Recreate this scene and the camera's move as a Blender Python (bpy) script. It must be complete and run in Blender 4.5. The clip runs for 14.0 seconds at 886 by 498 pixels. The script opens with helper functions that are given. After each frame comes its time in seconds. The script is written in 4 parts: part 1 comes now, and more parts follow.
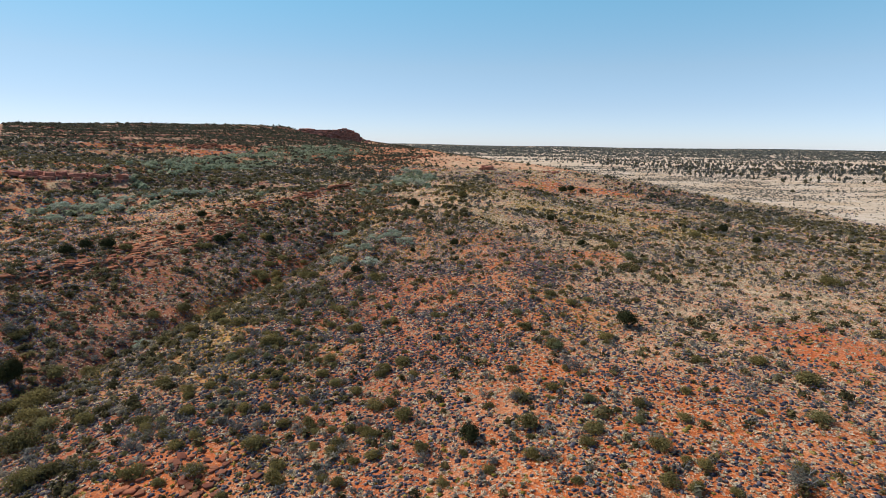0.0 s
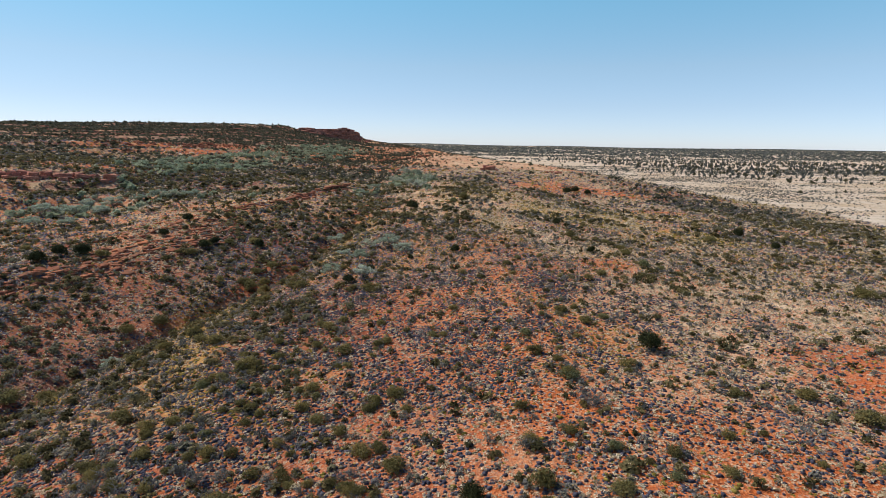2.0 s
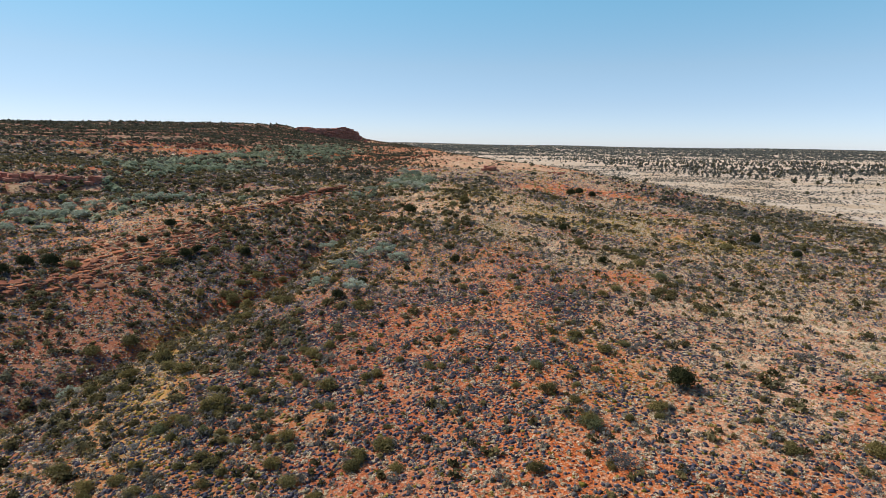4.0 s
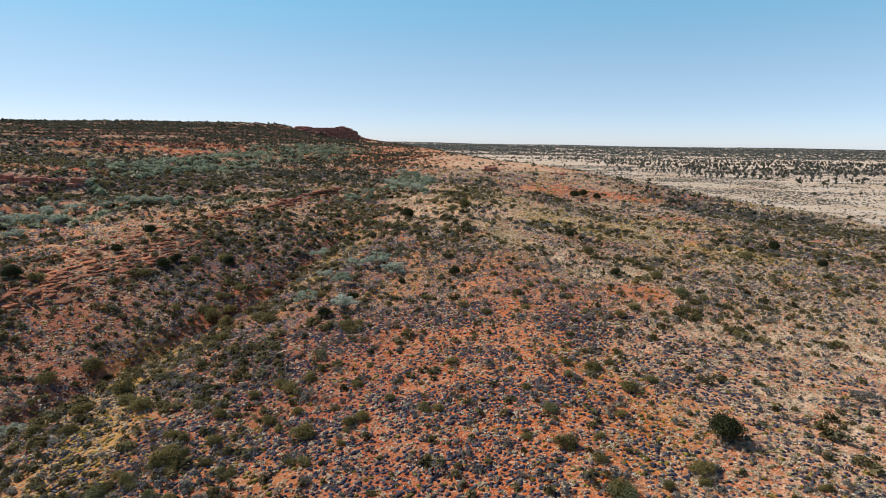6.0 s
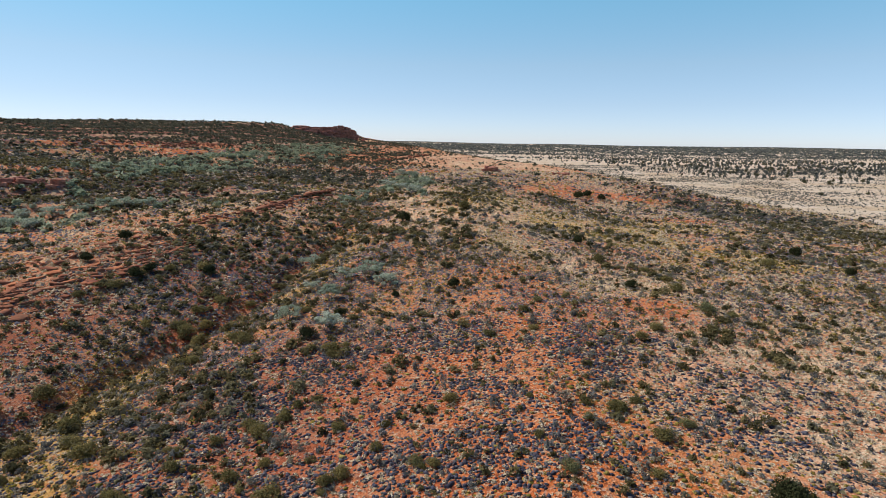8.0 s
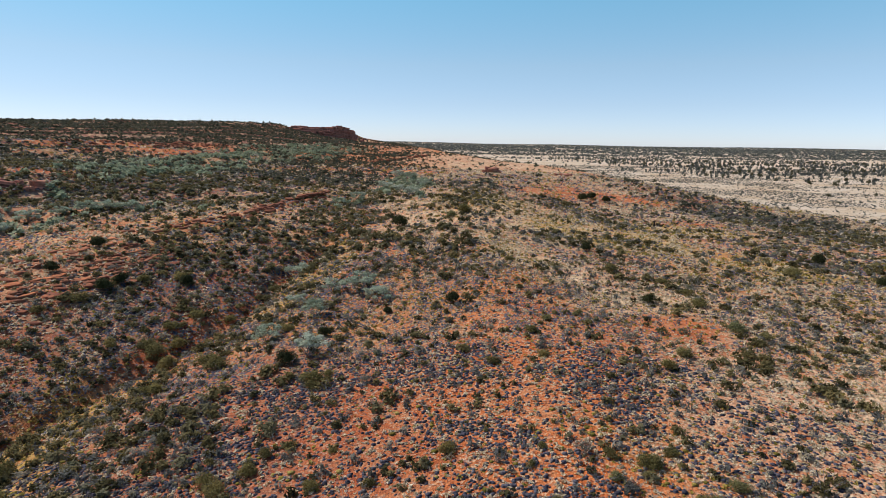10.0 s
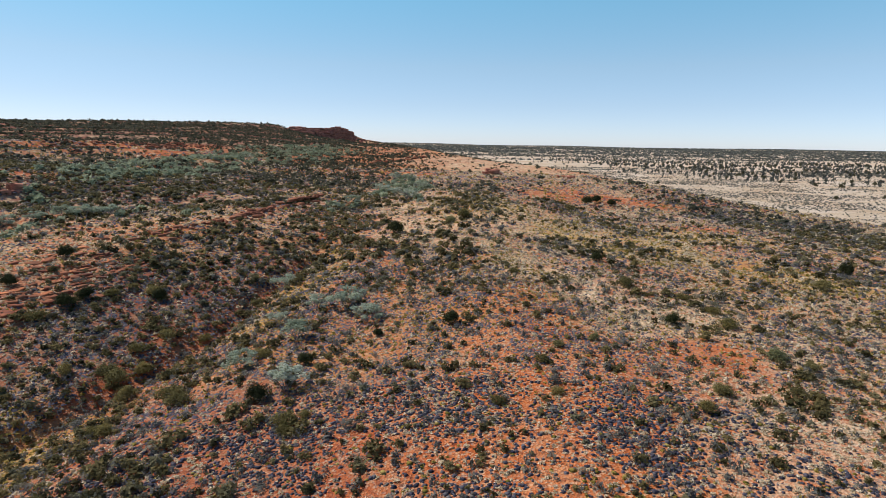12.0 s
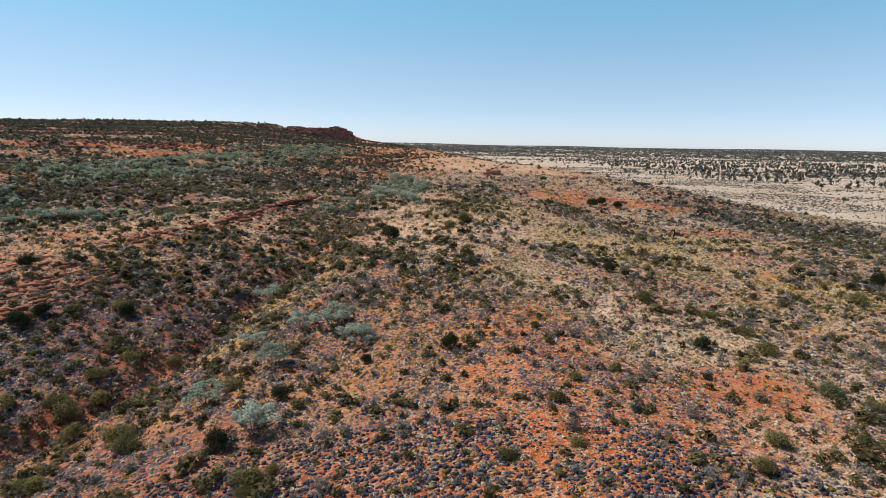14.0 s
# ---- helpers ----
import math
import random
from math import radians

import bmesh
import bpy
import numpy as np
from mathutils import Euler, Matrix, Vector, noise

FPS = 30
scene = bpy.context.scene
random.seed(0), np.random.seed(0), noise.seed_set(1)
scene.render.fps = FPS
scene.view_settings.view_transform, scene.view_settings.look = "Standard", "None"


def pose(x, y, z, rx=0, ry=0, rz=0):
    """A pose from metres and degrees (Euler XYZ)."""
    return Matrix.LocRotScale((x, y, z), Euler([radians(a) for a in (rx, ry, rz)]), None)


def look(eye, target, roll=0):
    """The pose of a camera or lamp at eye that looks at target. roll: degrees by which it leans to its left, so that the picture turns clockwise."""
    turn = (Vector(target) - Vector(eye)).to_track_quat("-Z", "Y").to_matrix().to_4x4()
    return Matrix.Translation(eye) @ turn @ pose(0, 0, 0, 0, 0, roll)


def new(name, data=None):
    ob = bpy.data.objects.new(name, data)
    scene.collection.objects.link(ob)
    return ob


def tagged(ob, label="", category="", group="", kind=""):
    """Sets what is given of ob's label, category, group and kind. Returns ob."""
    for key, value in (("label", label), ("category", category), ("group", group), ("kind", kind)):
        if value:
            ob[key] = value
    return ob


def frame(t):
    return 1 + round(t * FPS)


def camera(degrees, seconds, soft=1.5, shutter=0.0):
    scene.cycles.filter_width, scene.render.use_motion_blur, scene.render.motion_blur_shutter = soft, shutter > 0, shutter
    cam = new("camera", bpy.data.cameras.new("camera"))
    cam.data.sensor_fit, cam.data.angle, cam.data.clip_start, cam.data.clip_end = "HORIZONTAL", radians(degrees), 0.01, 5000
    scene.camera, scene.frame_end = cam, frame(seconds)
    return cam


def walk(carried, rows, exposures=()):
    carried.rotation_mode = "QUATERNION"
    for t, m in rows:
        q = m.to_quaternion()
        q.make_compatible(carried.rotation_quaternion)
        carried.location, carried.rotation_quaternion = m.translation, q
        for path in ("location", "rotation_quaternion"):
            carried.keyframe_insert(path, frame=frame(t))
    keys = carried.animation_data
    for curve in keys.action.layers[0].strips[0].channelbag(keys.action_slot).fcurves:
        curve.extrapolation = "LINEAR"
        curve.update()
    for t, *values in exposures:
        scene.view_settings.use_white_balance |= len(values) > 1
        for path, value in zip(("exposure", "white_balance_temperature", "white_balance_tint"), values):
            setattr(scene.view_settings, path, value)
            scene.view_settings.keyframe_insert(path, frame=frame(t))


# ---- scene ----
cam = camera(74.0, 14.0, soft=0.7)
METRES, EYE, TILT, LEAN, TURN = 46.0, 14.0, -10.25, -0.8, 0.0
ROWS = [
    (0.0, 0.0, 0.0, 0.0, 0.0, 0.0, -0.0),
    (0.5, 0.0007, 0.0306, 0.0053, 0.03, -0.01, -0.02),
    (1.0, 0.0015, 0.0647, 0.0107, 0.05, -0.01, -0.05),
    (1.5, 0.0023, 0.0971, 0.0159, 0.06, -0.02, -0.07),
    (2.0, 0.0032, 0.133, 0.0221, 0.08, -0.04, -0.09),
    (2.5, 0.004, 0.1664, 0.0293, 0.08, -0.07, -0.1),
    (3.0, 0.0047, 0.2031, 0.0378, 0.08, -0.08, -0.11),
    (5.5, 0.0089, 0.3804, 0.0775, 0.1, -0.16, -0.13),
    (6.0, 0.0099, 0.4182, 0.0846, 0.09, -0.17, -0.12),
    (6.5, 0.0108, 0.4534, 0.0909, 0.08, -0.19, -0.11),
    (7.0, 0.0116, 0.4907, 0.0975, 0.07, -0.21, -0.1),
    (7.5, 0.0123, 0.525, 0.103, 0.05, -0.22, -0.1),
    (8.0, 0.0133, 0.5622, 0.1089, 0.04, -0.23, -0.1),
    (10.5, 0.0198, 0.7366, 0.1372, 0.03, -0.16, -0.11),
    (11.0, 0.0208, 0.7727, 0.1438, 0.03, -0.13, -0.12),
    (11.5, 0.0215, 0.8062, 0.1497, 0.02, -0.11, -0.13),
    (12.0, 0.0227, 0.8426, 0.1556, 0.02, -0.08, -0.14),
    (12.5, 0.0236, 0.8761, 0.1607, 0.02, -0.07, -0.16),
    (13.0, 0.0246, 0.9123, 0.1665, 0.01, -0.07, -0.16),
    (13.5, 0.0255, 0.9459, 0.1723, 0.0, -0.07, -0.18),
    (14.0, 0.0263, 0.9832, 0.1787, 0.0, -0.07, -0.19),
]
walk(cam, [(t, pose(0, 0, EYE, TILT, LEAN, TURN) @ pose(METRES * x, METRES * y, METRES * z, 90 + pitch, roll, yaw)) for t, x, y, z, yaw, pitch, roll in ROWS])

# ---- light ----
SUN_UP, SUN_ROUND = 47.0, -66.0          # degrees above the horizon; round from the way ahead, to the left
sun_way = Vector((math.sin(radians(SUN_ROUND)) * math.cos(radians(SUN_UP)), math.cos(radians(SUN_ROUND)) * math.cos(radians(SUN_UP)), math.sin(radians(SUN_UP))))
world = bpy.data.worlds.new("desert_sky")
scene.world = world
world.use_nodes = True
sky = world.node_tree.nodes.new("ShaderNodeTexSky")
sky.sky_type, sky.sun_disc = "NISHITA", False
sky.sun_elevation, sky.sun_rotation = radians(SUN_UP), radians(SUN_ROUND)
sky.altitude, sky.air_density, sky.dust_density, sky.ozone_density = 0, 0.6, 0.12, 0.5
air = world.node_tree.nodes.new("ShaderNodeMix")          # a cleaner, bluer air than the model's
air.data_type, air.blend_type = "RGBA", "MULTIPLY"
air.inputs[0].default_value = 1.0
upward = world.node_tree.nodes.new("ShaderNodeTexCoord")
rise = world.node_tree.nodes.new("ShaderNodeSeparateXYZ")
tint = world.node_tree.nodes.new("ShaderNodeValToRGB")       # dust-pale at the horizon, clear cyan-blue above
tint.color_ramp.elements[0].position, tint.color_ramp.elements[0].color = 0.0, (0.76, 0.785, 0.975, 1)
tint.color_ramp.elements[1].position, tint.color_ramp.elements[1].color = 0.7, (0.905, 1.02, 1.08, 1)
for at, hue in ((0.06, (0.865, 0.88, 0.935, 1)), (0.12, (1.0, 1.05, 0.985, 1)), (0.23, (0.93, 1.38, 1.24, 1)), (0.4, (0.93, 1.17, 1.12, 1))):
    tint.color_ramp.elements.new(at).color = hue
world.node_tree.links.new(upward.outputs["Generated"], rise.inputs[0])
world.node_tree.links.new(rise.outputs["Z"], tint.inputs[0])
side = world.node_tree.nodes.new("ShaderNodeMapRange")          # the glow round the sun is weaker in this dry air
side.inputs["From Min"].default_value, side.inputs["From Max"].default_value = -0.8, 0.7
side.inputs["To Min"].default_value, side.inputs["To Max"].default_value = 0.80, 1.10
even = world.node_tree.nodes.new("ShaderNodeVectorMath")
even.operation = "SCALE"
world.node_tree.links.new(rise.outputs["X"], side.inputs["Value"])
world.node_tree.links.new(tint.outputs[0], even.inputs[0])
world.node_tree.links.new(side.outputs[0], even.inputs["Scale"])
world.node_tree.links.new(even.outputs[0], air.inputs[7])
world.node_tree.links.new(sky.outputs[0], air.inputs[6])
world.node_tree.links.new(air.outputs[2], world.node_tree.nodes["Background"].inputs[0])
world.node_tree.nodes["Background"].inputs[1].default_value = 0.137
sun = new("sun", bpy.data.lights.new("sun", "SUN"))
sun.data.energy, sun.data.angle, sun.data.color = 5.0, radians(0.53), (1.0, 0.94, 0.86)
sun.matrix_world = look((0, 0, 0), -sun_way)
scene.view_settings.exposure = 0.0

# ---- terrain ----
PLAIN = -13.0
# feature lines of the relief, from the plateau on the left to the foot of the slope on the right: (y, x, z)
PLATEAU = [(-100, -520, 17), (200, -520, 20), (450, -520, 22), (600, -400, 26), (900, -400, 26)]
RIM = [(-100, -330, 13), (100, -330, 17), (300, -320, 20.5), (484, -300, 23.5), (570, -230, 27.5), (640, -130, 28), (700, -114, 28), (760, -114, 28), (900, -150, 28)]
SCARP = [(-100, -220, 4), (60, -220, 5), (150, -200, 12), (250, -185, 12.5), (350, -172, 16), (450, -180, 21), (570, -190, 25.5), (640, -116, 21), (700, -102, 20), (760, -102, 20), (900, -130, 20)]
SCARP_FOOT = [(-100, -150, -8), (60, -140, -4), (100, -132, 1), (150, -118, 7), (250, -122, 7.5), (350, -140, 13), (450, -148, 18), (570, -160, 23), (640, -108, 18.5), (700, -96, 18), (760, -96, 18), (900, -120, 16)]
TERRACE = [(-100, -110, -11), (60, -95, -9), (100, -86, -3), (130, -80, -1), (155, -78, -0.3), (172, -76, 4.6), (250, -92, 6), (350, -115, 11.5), (450, -112, 15), (600, -122, 20), (680, -102, 18), (900, -100, 14)]
BENCH = [(-100, -80, -8), (0, -74, -6), (60, -60, -3.5), (95, -50, -1.4), (125, -41, 0.1), (180, -38, 1.5), (250, -48, 3), (350, -80, 8), (450, -76, 11), (600, -97, 16), (680, -92, 16), (900, -80, 10)]
GULLY = [(-100, -60, -12), (0, -48, -11), (45, -40, -9.8), (60, -36.5, -9.0), (77, -31, -7.9), (86, -26.5, -6.9), (92, -23.5, -6.2), (98, -21, -5.8), (106, -20.2, -5.2), (118, -19.5, -3.9), (140, -18, -2), (180, -18, 0), (250, -22, 1), (350, -55, 5), (450, -50, 8), (600, -76, 13), (680, -82, 14), (900, -60, 6)]
SHOULDER = [(-100, -20, -8), (0, -17, -6), (35, -15, -4.8), (60, -15, -4), (75, -12.5, -3.4), (88, -12, -3.1), (100, -9, -2.5), (130, -6, -0.2), (180, -5, 0.8), (250, -4, 1.2), (350, -16, 4), (450, -25, 7.5), (600, -62, 11.5), (680, -72, 12), (900, -40, 2)]
CREST = [(-100, 5, -5), (0, 5, -3), (35, 6, -2.4), (60, 9, -1.8), (95, 9, -0.9), (130, 6, 0.9), (180, 10, 1), (290, 22, 1.4), (350, 14, 4), (395, 8, 5.4), (450, 0, 6.5), (600, -46, 11), (680, -60, 10), (900, -20, -2)]
FLANK = [(-100, 45, -7), (0, 42, -3), (60, 36, -2), (104, 57, -3.2), (172, 52, -5), (215, 54, -4.5), (250, 75, -2.2), (295, 71, -0.2), (335, 62, 1.2), (375, 42, 3), (450, 50, -1), (600, 18, 0), (680, -10, 0), (900, 0, -8)]
FOOT = [(-100, 130, -13), (60, 145, -13), (130, 154, -13), (200, 162, -13), (253, 162, -13), (315, 142, -13), (410, 130, -13), (500, 110, -13), (600, 80, -13), (680, 50, -13), (900, 30, -13)]
LINES = (PLATEAU, RIM, SCARP, SCARP_FOOT, TERRACE, BENCH, GULLY, SHOULDER, CREST, FLANK, FOOT)


def along(y, line, k):
    """Height or place of a feature line at y, rounded off at its bends."""
    ys, vs = [p[0] for p in line], [p[k] for p in line]
    w = 6 + 0.04 * np.abs(y)
    return sum(np.interp(y + d * w, ys, vs) for d in (-1.5, -0.75, 0, 0.75, 1.5)) / 5


def hash2(i, j, seed):
    h = np.sin(i * 127.1 + j * 311.7 + seed * 74.7) * 43758.5453
    return h - np.floor(h)


def vnoise(x, y, seed=0):
    """Smooth value noise, -1 to 1."""
    i, j = np.floor(x), np.floor(y)
    u, v = x - i, y - j
    u, v = u * u * (3 - 2 * u), v * v * (3 - 2 * v)
    a = hash2(i, j, seed) * (1 - u) + hash2(i + 1, j, seed) * u
    b = hash2(i, j + 1, seed) * (1 - u) + hash2(i + 1, j + 1, seed) * u
    return 2 * (a * (1 - v) + b * v) - 1


def fbm(x, y, size, seed=0, octaves=4):
    return sum(vnoise(x / size * 2 ** k + 17 * k, y / size * 2 ** k - 9 * k, seed + k) / 2 ** k for k in range(octaves)) / 1.6


def ramp(v, a, b):
    t = np.clip((v - a) / (b - a), 0, 1)
    return t * t * (3 - 2 * t)


def relief(x, y):
    """The smooth large form: a loft between the feature lines."""
    x, y = np.asarray(x, float), np.asarray(y, float)
    px, pz = along(y, LINES[0], 1), along(y, LINES[0], 2)
    z = pz.copy()
    for line in LINES[1:]:
        qx, qz = along(y, line, 1), along(y, line, 2)
        t = np.clip((x - px) / np.maximum(qx - px, 1), 0, 1)
        s = 0.55 * t + 0.45 * t * t * (3 - 2 * t)
        z = np.where(x > px, pz + (qz - pz) * s, z)
        px, pz = qx, qz
    return PLAIN + (z - PLAIN) * (1 - ramp(y, 900, 1300)) * (1 - ramp(-y, 250, 500))


def height(x, y):
    x, y = np.asarray(x, float), np.asarray(y, float)
    z = relief(x, y)
    hill = ramp(z, PLAIN + 0.3, PLAIN + 6)
    far = np.hypot(x, y)
    z = z + hill * (0.35 * fbm(x, y, 14, 3) + 1.3 * fbm(x, y, 60, 8, 3) * ramp(far, 120, 300))
    z = z + 0.07 * fbm(x, y, 2.2, 5, 3)
    z = z - 1.1 * np.exp(-((x - along(y, GULLY, 1) - 1.5 * vnoise(x * 0 + y / 9, y * 0, 43)) / 1.8) ** 2) * ramp(y, 25, 45) * (1 - ramp(y, 125, 150))
    # stepped sandstone benches on the hill side
    step = 2.6 + 0.8 * vnoise(x / 70, y / 70, 31)
    q = z / step + 0.35 * vnoise(x / 25, y / 25, 33)
    saw = (ramp(q - np.floor(q), 0.62, 0.95) - (q - np.floor(q))) * step
    z = z + 0.75 * saw * ramp(-x, 30, 60) * ramp(y, 40, 80) * hill * (0.35 + 0.65 * ramp(fbm(x, y, 45, 37), -0.2, 0.3))
    # the step of the headland's cliff
    ahead, along_it = 0.5 * (x + 124) - 0.866 * (y - 672), 0.866 * (x + 124) + 0.5 * (y - 672)
    on = ramp(along_it, -52, -42) * (1 - ramp(along_it, 30, 40)) * (1 - ramp(np.abs(ahead), 60, 120))
    ahead = ahead + 2 * fbm(x, y, 12, 41, 3)
    z = z + on * (-4.2 * (1 - ramp(ahead, -1, 2.5)) - 7.0 * ramp(ahead, -1, 2.5))
    # low swells and far ranges on the plain
    plain = 1 - hill
    z = z + plain * (0.5 * fbm(x, y, 90, 11, 3) + ramp(far, 1500, 4500) * (6 + 5 * vnoise(x / 900, y / 1800, 4)) * 0.5)
    z = z + plain * ramp(far, 3800, 4600) * (7 * np.exp(-((x - 900) / 420) ** 2) + 11 * np.exp(-((x + 250) / 520) ** 2) + 6 * np.exp(-((x - 2600) / 700) ** 2))
    return z
# ---- end of terrain ----


def mesh_from(name, verts, faces):
    """A mesh from arrays; faces all have the same number of corners."""
    me = bpy.data.meshes.new(name)
    verts, faces = np.asarray(verts, np.float32), np.asarray(faces, np.int32)
    n, k = faces.shape
    me.vertices.add(len(verts))
    me.vertices.foreach_set("co", verts.ravel())
    me.loops.add(n * k)
    me.loops.foreach_set("vertex_index", faces.ravel())
    me.polygons.add(n)
    me.polygons.foreach_set("loop_start", np.arange(n, dtype=np.int32) * k)
    me.update(calc_edges=True)
    return me


def ground_grid():
    a = np.concatenate([np.linspace(-43, 43, 380), np.linspace(43, 317, 70)[1:-1]])
    r = [0.0, 6.0, 11.0, 15.0]
    while r[-1] < 4920:
        r.append(r[-1] + min(max(0.4, 0.015 * (r[-1] - 8)), 120))
    r = np.array(r)
    R, A = np.meshgrid(r, np.radians(a), indexing="ij")
    x, y = R * np.sin(A), R * np.cos(A) - 3
    z = height(x, y)
    n, m = x.shape
    i = np.arange(n * m).reshape(n, m)
    j = np.roll(i, -1, axis=1)
    quads = np.stack([i[:-1], j[:-1], j[1:], i[1:]], -1).reshape(-1, 4)
    return np.stack([x, y, z], -1).reshape(-1, 3), quads



# ---- what grows where ----
def near(x, y):
    """Distance to the line of flight."""
    return np.hypot(x, y - np.clip(y, 0, 45))


def spot(x, y, cx, cy, rx, ry, turn=0.0, soft=0.5, wob=0.35, seed=0):
    """A soft patch with an uneven rim: 1 inside, 0 outside."""
    c, n = math.cos(radians(turn)), math.sin(radians(turn))
    u, v = (c * (x - cx) + n * (y - cy)) / rx, (c * (y - cy) - n * (x - cx)) / ry
    d = np.hypot(u, v) + wob * fbm(x, y, 0.45 * min(rx, ry) + 3, 50 + seed)
    return 1 - ramp(d, 1 - soft, 1 + soft)


def strip(x, y, path, wide, soft=0.8, seed=0):
    """A soft band along a line of places, with an uneven rim."""
    best = np.full(np.shape(x), 1e9)
    for (ax, ay), (bx, by) in zip(path, path[1:]):
        t = np.clip(((x - ax) * (bx - ax) + (y - ay) * (by - ay)) / ((bx - ax) ** 2 + (by - ay) ** 2), 0, 1)
        best = np.minimum(best, np.hypot(x - ax - t * (bx - ax), y - ay - t * (by - ay)))
    return 1 - ramp(best / wide + 0.6 * fbm(x, y, 1.6 * wide, 50 + seed), 1 - soft, 1 + soft)


def any_of(*m):
    keep = 1
    for a in m:
        keep = keep * (1 - a)
    return 1 - keep


def cover_of(x, y):
    """Shares of ground cover at a place, each 0 to 1."""
    x, y = np.asarray(x, float), np.asarray(y, float)
    z = relief(x, y)
    up = ramp(z + 0.5 * fbm(x, y, 25, 49), PLAIN + 0.05, PLAIN + 1.1)
    c = {"up": up, "z": z}
    straw = any_of(strip(x, y, [(1, 150), (8, 118), (16, 100), (19, 86), (21, 74), (23, 62), (27, 48)], 3.6, 0.7, 120), strip(x, y, [(52, 165), (47, 125), (45, 105), (43, 88), (40, 64), (38, 50)], 4.6, 0.7, 121),
                   0.6 * spot(x, y, 29, 62, 13, 26, -12, 0.45, 0.6, 1), 0.4 * spot(x, y, 23, 98, 7, 26, 8, 0.5, 0.6, 2), 0.9 * strip(x, y, [(31, 103), (22, 85), (27, 70), (40, 62)], 3.2, 0.7, 126), spot(x, y, 37, 64, 8, 4.5, 0, 0.4, 0.6, 127), spot(x, y, 20, 148, 11, 34, 6, 0.5, 0.7, 3),
                   spot(x, y, 2, 140, 10, 18, 20, 0.5, 0.6, 4), spot(x, y, 30, 330, 40, 90, 12, 0.4, 0.7, 5), 0.25 * spot(x, y, -46, 100, 9, 34, 16, 0.5, 0.7, 6),
                   0.55 * spot(x, y, -62, 150, 34, 14, -12, 0.5, 0.8, 7), 0.3 * spot(x, y, -120, 165, 24, 8, 0, 0.5, 0.8, 8), 0.3 * spot(x, y, -100, 190, 26, 6, -5, 0.5, 0.5, 18),
                   0.6 * spot(x, y, -8, 220, 18, 50, 0, 0.5, 0.8, 19), 0.4 * spot(x, y, 80, 170, 40, 75, 25, 0.5, 0.8, 17), 0.5 * spot(x, y, 48, 100, 22, 45, 20, 0.5, 0.8, 51),
                   0.4 * spot(x, y, 60, 60, 26, 30, 0, 0.5, 0.8, 52))
    straw = any_of(straw, spot(x, y, -5, 165, 8, 42, 4, 0.5, 0.6, 114), 0.3 * spot(x, y, -48, 112, 9, 16, 20, 0.5, 0.7, 115), 0.9 * spot(x, y, 44, 132, 8, 15, 0, 0.5, 0.7, 90), 0.8 * spot(x, y, 56, 200, 13, 6, -10, 0.5, 0.7, 91), 0.9 * spot(x, y, 5, 140, 8, 13, 0, 0.5, 0.7, 92), 0.9 * spot(x, y, 19, 156, 6, 16, 0, 0.5, 0.7, 93))
    straw = np.clip(straw * (0.75 + 0.5 * fbm(x, y, 7, 61)) + 0.10 * ramp(fbm(x, y, 9, 62), 0.05, 0.4), 0, 1)
    straw = np.maximum(straw, ramp(near(x, y), 60, 130) * np.clip(0.22 + 1.0 * fbm(x, y, 16, 64) - 0.2 * ramp(-x, 10, 40), 0, 1))
    down = x - along(y, GULLY, 1) - 1.5 * fbm(x, y, 10, 47)          # paces from the bed of the gully
    within = ramp(y, 30, 50) * (1 - ramp(y, 118, 150))
    ditch = (1 - ramp(np.abs(down), 1.5, 5)) * within
    bench = spot(x, y, -45, 98, 7, 32, 14, 0.5, 0.5, 20)
    red = any_of(spot(x, y, -15.5, 31, 4, 3, 0, 0.4, 0.4, 128), spot(x, y, 31, 47, 6, 5, 20, 0.4, 0.5, 9), spot(x, y, 21, 82, 5, 3.5, 30, 0.5, 0.5, 10), spot(x, y, 52, 226, 22, 7, -26, 0.4, 0.6, 11),
                 0.8 * spot(x, y, 68, 184, 9, 4, -20, 0.5, 0.7, 12), spot(x, y, -128, 285, 34, 12, -20, 0.5, 0.7, 13), spot(x, y, -150, 262, 16, 7, 0, 0.5, 0.7, 14),
                 spot(x, y, -110, 172, 22, 6, 8, 0.5, 0.6, 15), spot(x, y, -20, 270, 26, 9, 30, 0.5, 0.6, 16), spot(x, y, -112, 320, 16, 7, -20, 0.5, 0.7, 27), 0.3 * bench,
                 0.8 * spot(x, y, 60, 178, 10, 3, 10, 0.5, 0.6, 110), 0.55 * spot(x, y, 47, 131, 4, 19, -10, 0.6, 0.8, 111), spot(x, y, 40, 216, 17, 9, 30, 0.4, 0.6, 112), 0.4 * ditch * spot(x, y, -22, 92, 12, 16, 0, 0.5, 0.6, 113))
    purple = any_of(0.42 * spot(x, y, -27, 62, 20, 50, 14, 0.5, 0.6, 21), 0.9 * spot(x, y, -85, 180, 50, 34, -8, 0.5, 0.7, 22), 0.9 * spot(x, y, 84, 200, 32, 22, 30, 0.5, 0.7, 23),
                    0.3 * spot(x, y, -7, 62, 9, 30, 5, 0.6, 0.7, 24), 0.9 * ramp(z, 7, 12))
    band = spot(x, y, 92, 221, 56, 19, -53, 0.4, 0.7, 94)
    across = ramp(-down, 1, 4) * (1 - ramp(-down, 15, 24)) * within
    gully = (1 - ramp(np.abs(x - along(y, GULLY, 1) + 3 + 3 * fbm(x, y, 12, 46)), 7, 14)) * ramp(y, 20, 40) * (1 - ramp(y, 120, 160))
